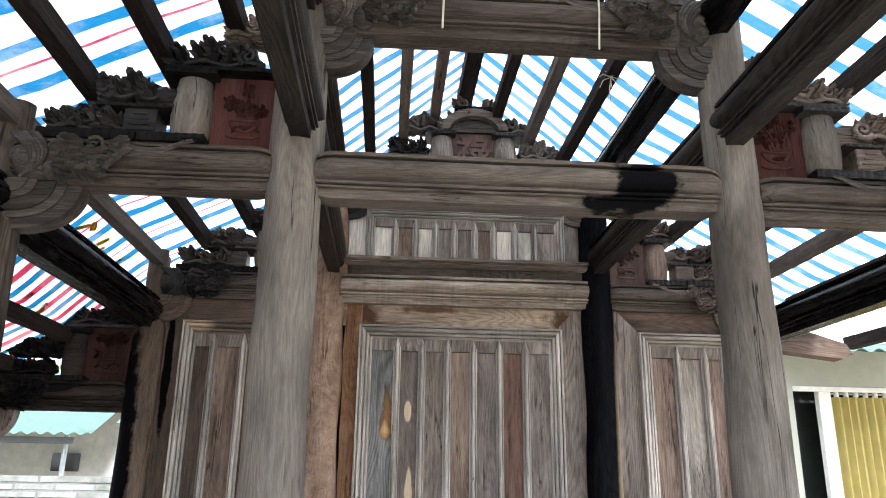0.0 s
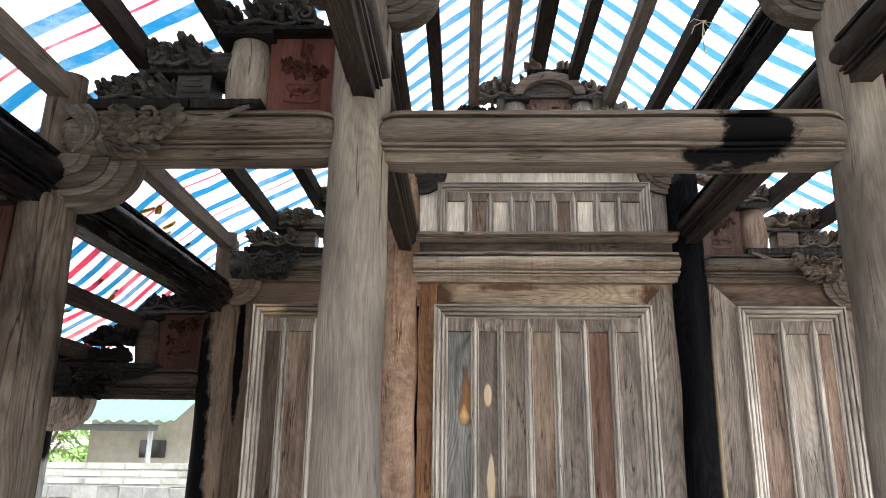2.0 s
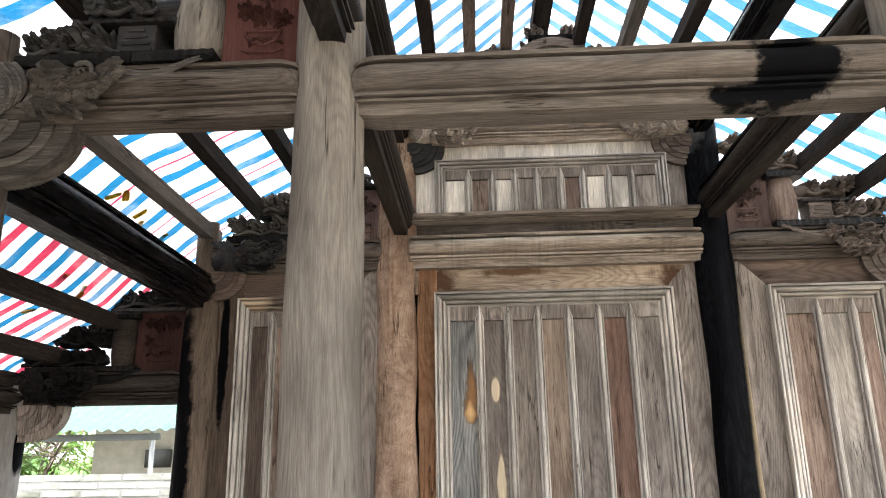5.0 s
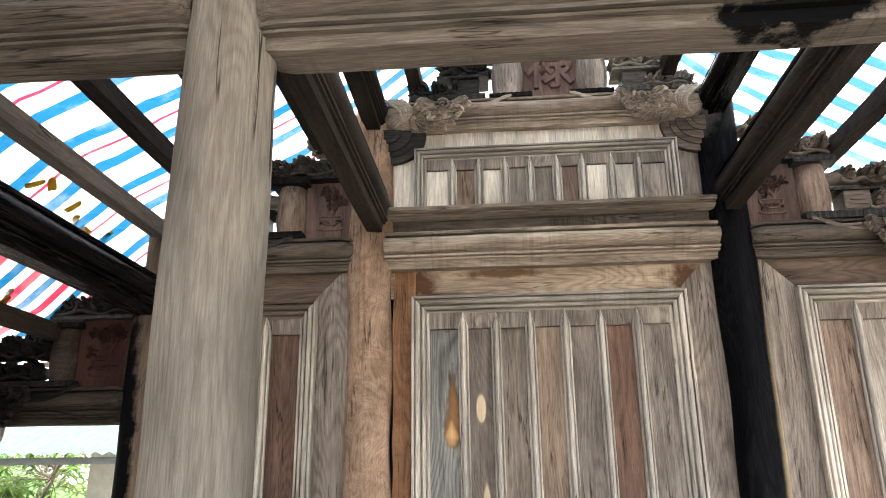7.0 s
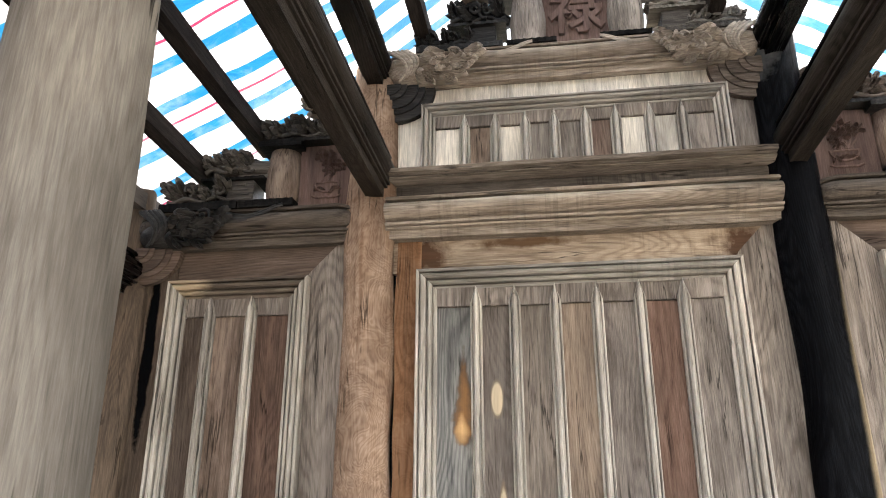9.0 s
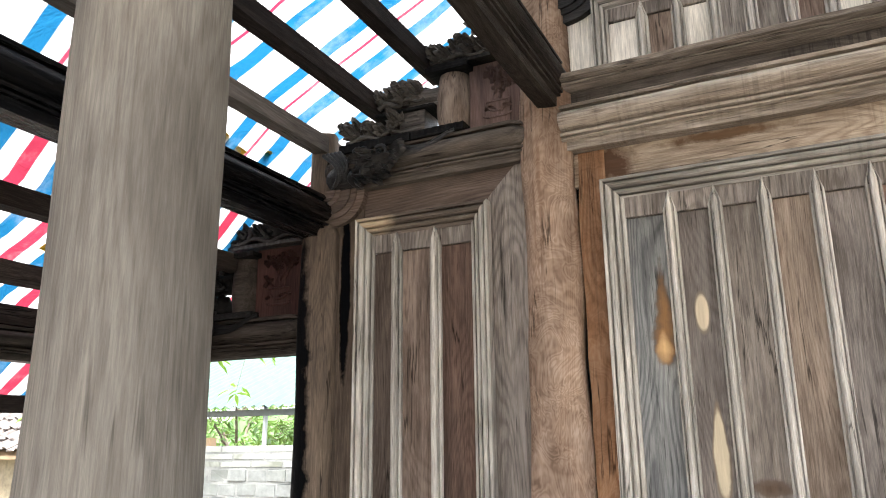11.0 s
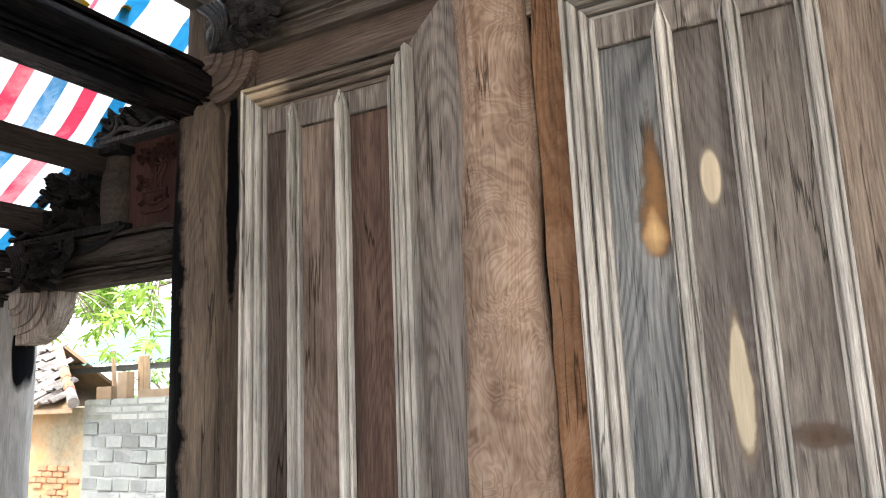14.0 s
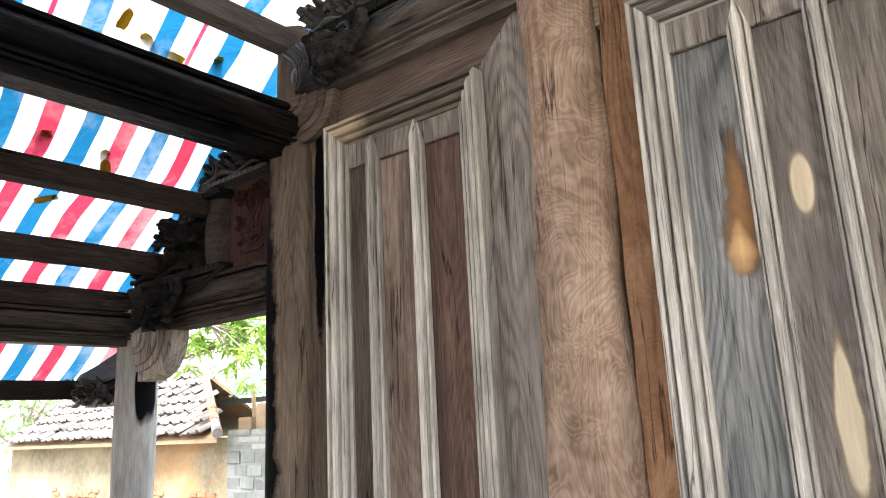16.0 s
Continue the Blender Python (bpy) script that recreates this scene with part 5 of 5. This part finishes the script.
shed = thing("yard_shed", (-8, 13.5, -0.62), "open yard shed with a pale green sheet-metal roof", "shed")
part("roof", sheet(-12.5, -4.6, 12.2, 15.4, 2.17, 3.5), green_metal, shed, "pale green corrugated roof sheet", smooth=True)
part("roof", sheet(-4.4, -2.2, 12.6, 15.4, 2.35, 3.5), green_metal, shed, "pale green corrugated roof sheet", smooth=True)
part("fascia", a_box(-12.4, -4.9, 12.34, 12.4, 2.03, 2.13), dark_lattice, shed, "grey lattice strip")
for x in (-12.2, -10.0, -7.6, -5.05):
    bm = bmesh.new()
    tube(bm, [(x, 12.45, -0.62), (x, 12.45, 2.2)], 0.04, 0.04, 10)
    part("post", bm, steel, shed, smooth=True)
part("back_wall", a_box(-7.4, -4.7, 15.2, 15.35, -0.62, 2.9), white_paint, shed, "pale plaster back wall")
bm = bmesh.new()
box(bm, -6.35, -5.85, 15.12, 15.2, 1.62, 1.95, bevel=0.01)
part("window", bm, dark_glass_and_room, shed)
bm = extrude(bmesh.new(), [(-4.55, 1.75), (-3.6, 1.85), (-4.5, 2.35)], lambda u, v, s: (u, 14.2 + 0.1 * s, v))
solid("red_awning", bm, red_sheet, "red sheet awning beyond the yard wall", "awning")
far = thing("far_house", (-2, 24, -0.62), "pale far house beyond the yard", "house")
part("wall", a_box(-8.5, 0.5, 22, 26, -0.62, 2.6), plaster, far)
part("roof", sheet(-9, 1, 21.6, 26.4, 2.6, 3.3), white_metal, far, smooth=True)
# timber offcuts and poles leaning behind the wall
for x, lean, r, top in ((-8.2, 0.2, 0.035, 2.2), (-7.85, -0.05, 0.07, 2.1), (-7.7, 0.04, 0.05, 2.1)):
    bm = bmesh.new()
    tube(bm, [(x, 10.6, -0.62), (x - lean, 10.5, top)], r, r * 0.9, 7)
    solid("timber_pole", bm, bamboo, "leaning timber pole behind the yard wall", "pole", "leaning poles", smooth=True)
for x, w, h in ((-8.3, 0.3, 1.72), (-7.95, 0.2, 1.9), (-7.2, 0.9, 1.66)):
    solid("spare_board", a_box(x - w / 2, x + w / 2, 10.3, 10.42, -0.62, h), bamboo, "brown spare board standing behind the yard wall", "board", "spare boards")


# ---- trees ----
def blade(bm, at, d, length, width, roll):
    d = Vector(d).normalized()
    s = d.cross(Vector((0, 0, 1)))
    s = (s if s.length > 0.01 else Vector((1, 0, 0))).normalized()
    s = Matrix.Rotation(roll, 3, d) @ s
    u = s.cross(d)
    at = Vector(at)
    p = [at, at + d * length * 0.35 + s * width * 0.5 + u * 0.006, at + d * length * 0.7 + s * width * 0.38, at + d * length - u * length * 0.12, at + d * length * 0.7 - s * width * 0.38,
         at + d * length * 0.35 - s * width * 0.5 + u * 0.006]
    mid = bm.verts.new(at + d * length * 0.5 - u * width * 0.12)
    v = [bm.verts.new(q) for q in p]
    for i in range(6):
        bm.faces.new((v[i], v[(i + 1) % 6], mid))


def tree(name, base, crown, spread, sprays, per, size, mat, label, rng, limbs=6, fork=None):
    """Trunk, limbs and a loose crown of leaf sprays. crown: centre; spread: half sizes."""
    base, crown = Vector(base), Vector(crown)
    th = thing(name, base, label, "tree")
    bm = bmesh.new()
    fork = Vector(fork) if fork else base.lerp(crown, 0.55)
    tube(bm, [base, base.lerp(fork, 0.5) + Vector((0.05, 0.04, 0)), fork], 0.11, 0.075, 9)
    leaves = bmesh.new()
    tips = []
    for k in range(limbs):
        tip = crown + Vector((rng.uniform(-1, 1) * spread[0], rng.uniform(-1, 1) * spread[1], rng.uniform(-0.7, 1) * spread[2]))
        midp = fork.lerp(tip, 0.5) + Vector((0, 0, 0.15))
        tube(bm, [fork, midp, tip], 0.05, 0.014, 6)
        tips += [tip, midp]
    for k in range(sprays):
        c = crown + Vector((rng.gauss(0, 0.5) * spread[0], rng.gauss(0, 0.5) * spread[1], rng.gauss(0, 0.5) * spread[2]))
        t = min(tips, key=lambda q: (q - c).length)
        tube(bm, [t, t.lerp(c, 0.5) + Vector((0, 0, 0.04)), c], 0.01, 0.004, 4)
        for j in range(per):
            a = rng.uniform(0, 2 * math.pi)
            blade(leaves, c + Vector((rng.uniform(-1, 1), rng.uniform(-1, 1), rng.uniform(-1, 1))) * size * 0.3, (math.cos(a), math.sin(a), rng.uniform(-1.1, 0.25)), size * rng.uniform(0.7, 1.2), size * 0.24, rng.uniform(-0.6, 0.6))
    part("trunk", bm, bark, th, smooth=True)
    part("crown", leaves, mat, th)


rng = random.Random(21)
tree("mango_tree", (-3.4, 11.8, -0.62), (-7.3, 9.45, 2.85), (1.6, 0.7, 0.66), 115, 11, 0.22, leaf_green, "green mango tree with drooping leaves behind the wall", rng, 9, (-4.0, 11.5, 3.5))
for k, (x, y, z, r) in enumerate(((-9.6, 17, 2.0, 1.7), (-13, 18, 2.2, 2.0), (-16.5, 19, 2.4, 2.2), (-6.2, 20, 1.9, 1.6), (-20, 16, 2.6, 2.2), (-10.5, 24, 2.8, 2.5), (-25, 14, 2.6, 2.6))):
    tree("yard_tree", (x, y, -0.62), (x, y, z), (r, r * 0.8, r * 0.75), 130, 10, 0.3, leaf_far, "leafy green tree beyond the yard wall", rng, 7)
hill = bmesh.new()
for k in range(9):
    lump(hill, -90 + k * 14, 95 + 8 * math.sin(k * 2.1), -1, 13, 8, 6 + 2.5 * math.sin(k * 1.7), 0.3, k)
tagged(solid("backdrop", hill, leaf_far, "far wooded rise on the horizon", "backdrop", smooth=False), kind="structure")

# ---- neighbouring house on the open side ----
nb = thing("neighbour_house", (7.5, 9.5, -0.62), "grey-green plastered house with a curtained doorway", "house")
part("wall", a_box(4.2, 5.0, 9.0, 9.25, -0.62, 3.3, bevel=0.0), plaster, nb)
part("wall", a_box(5.0, 8.6, 9.0, 9.25, 2.74, 3.3, bevel=0.0), plaster, nb)
part("wall", a_box(8.6, 11.0, 9.0, 9.25, -0.62, 3.3, bevel=0.0), plaster, nb)
# flat near-black sheet: the room's darkness is painted, no interior is built
part("recess", a_box(4.9, 8.8, 9.55, 9.6, -0.62, 3.0, bevel=0.0), dark_glass_and_room, nb, "dark sheet standing for the unlit room behind the doorway")
part("roof_slab", a_box(4.0, 11.2, 8.9, 11.5, 3.3, 3.42), plaster, nb)
part("door_frame", a_box(5.34, 5.5, 9.02, 9.12, -0.62, 2.72), white_paint, nb, "white painted door post")
part("lintel_strip", a_box(5.0, 8.6, 8.985, 9.03, 2.7, 2.76), white_paint, nb)
cu = bmesh.new()
n = 200
a = [cu.verts.new((5.5 + 3.0 * i / n, 9.2 + 0.035 * math.sin(i * 0.85) + 0.01 * math.sin(i * 0.23), 2.66)) for i in range(n + 1)]
b = [cu.verts.new((5.5 + 3.0 * i / n, 9.2 + 0.045 * math.sin(i * 0.85 + 0.2) + 0.015 * math.sin(i * 0.2), -0.5)) for i in range(n + 1)]
for i in range(n):
    cu.faces.new((a[i], a[i + 1], b[i + 1], b[i]))
curtain = thing("door_curtain", (7.0, 9.2, 2.66), "pleated yellow curtain hung in the doorway", "curtain")
part("cloth", cu, curtain_yellow, curtain, smooth=True)
bm = bmesh.new()
tube(bm, [(5.4, 9.2, 2.7), (8.6, 9.2, 2.7)], 0.014, 0.014, 8)
part("rod", bm, steel, curtain, smooth=True)
for k in range(22):
    bm = bmesh.new()
    tube(bm, [(5.55 + 0.13 * k, 9.2, 2.66), (5.55 + 0.13 * k, 9.2, 2.74)], 0.03, 0.03, 8)
    part("ring", bm, white_paint, curtain, smooth=True)
solid("awning", sheet(4.6, 9.0, 7.6, 9.0, 2.98, 3.3), green_metal, "pale green corrugated awning on the neighbouring house", "awning", smooth=True)

# ---- strings hanging from the upper beam and a purlin ----
def string(points, r, label):
    bm = bmesh.new()
    tube(bm, points, r, r, 5)
    return solid("string", bm, string_mat, label, "string", "loose strings", smooth=True)


string([(0.2, 3.22, 4.15), (0.205, 3.222, 3.95), (0.2, 3.225, 3.76)], 0.006, "pale string tied round the upper beam")
string([(1.0, 3.21, 4.15), (1.005, 3.215, 3.9), (0.995, 3.215, 3.68)], 0.005, "pale plastic string hanging over the upper beam")
KNOT = Vector((1.373, 4.22, 4.125))
string([KNOT + Vector((0.05, 0.02, 0.26)), KNOT + Vector((0.015, 0.0, 0.12)), KNOT, KNOT + Vector((-0.02, -0.02, -0.1)), KNOT + Vector((-0.015, -0.02, -0.24))], 0.004, "pale plastic string tied to a purlin")
for k in range(9):
    a = 2 * math.pi * k / 9 + 0.3
    q = 0.07 + 0.025 * (k % 3)
    string([KNOT, KNOT + Vector((q * 0.6 * math.cos(a), -0.01, q * 0.6 * math.sin(a) + 0.01)), KNOT + Vector((q * math.cos(a) + 0.012, -0.02, q * math.sin(a) - 0.02))], 0.0025, "frayed end of pale plastic string")
# fallen leaves on the tarpaulin
leaf_dry = leaf_material("dry_leaf", (0.5, 0.2, 0.03), (0.6, 0.42, 0.05), 0.6)
for k, (x, y, z) in enumerate(((-2.1, 5.15, 3.16), (-2.09, 5.25, 3.17), (-2.13, 5.46, 3.14), (-2.1, 4.79, 3.16), (-2.07, 5.6, 3.19), (-2.06, 4.95, 3.2), (-2.71, 5.12, 2.57), (-2.42, 5.29, 2.76),
                               (-2.52, 5.33, 2.68), (-3.04, 5.31, 2.39), (-2.41, 5.05, 2.77), (-2.8, 4.8, 2.52))):
    bm = bmesh.new()
    leaf(bm, (x, y, z - 0.022), (math.cos(k * 2.3), math.sin(k * 2.3), 0.2 + 0.3 * math.cos(k * 2.3)), (-0.4, 0, 1), 0.1, 0.05, 0.1, 1, 0.003)
    solid("fallen_leaf", bm, leaf_dry, "dry orange leaf stuck to the tarpaulin", "leaf", "fallen leaves")
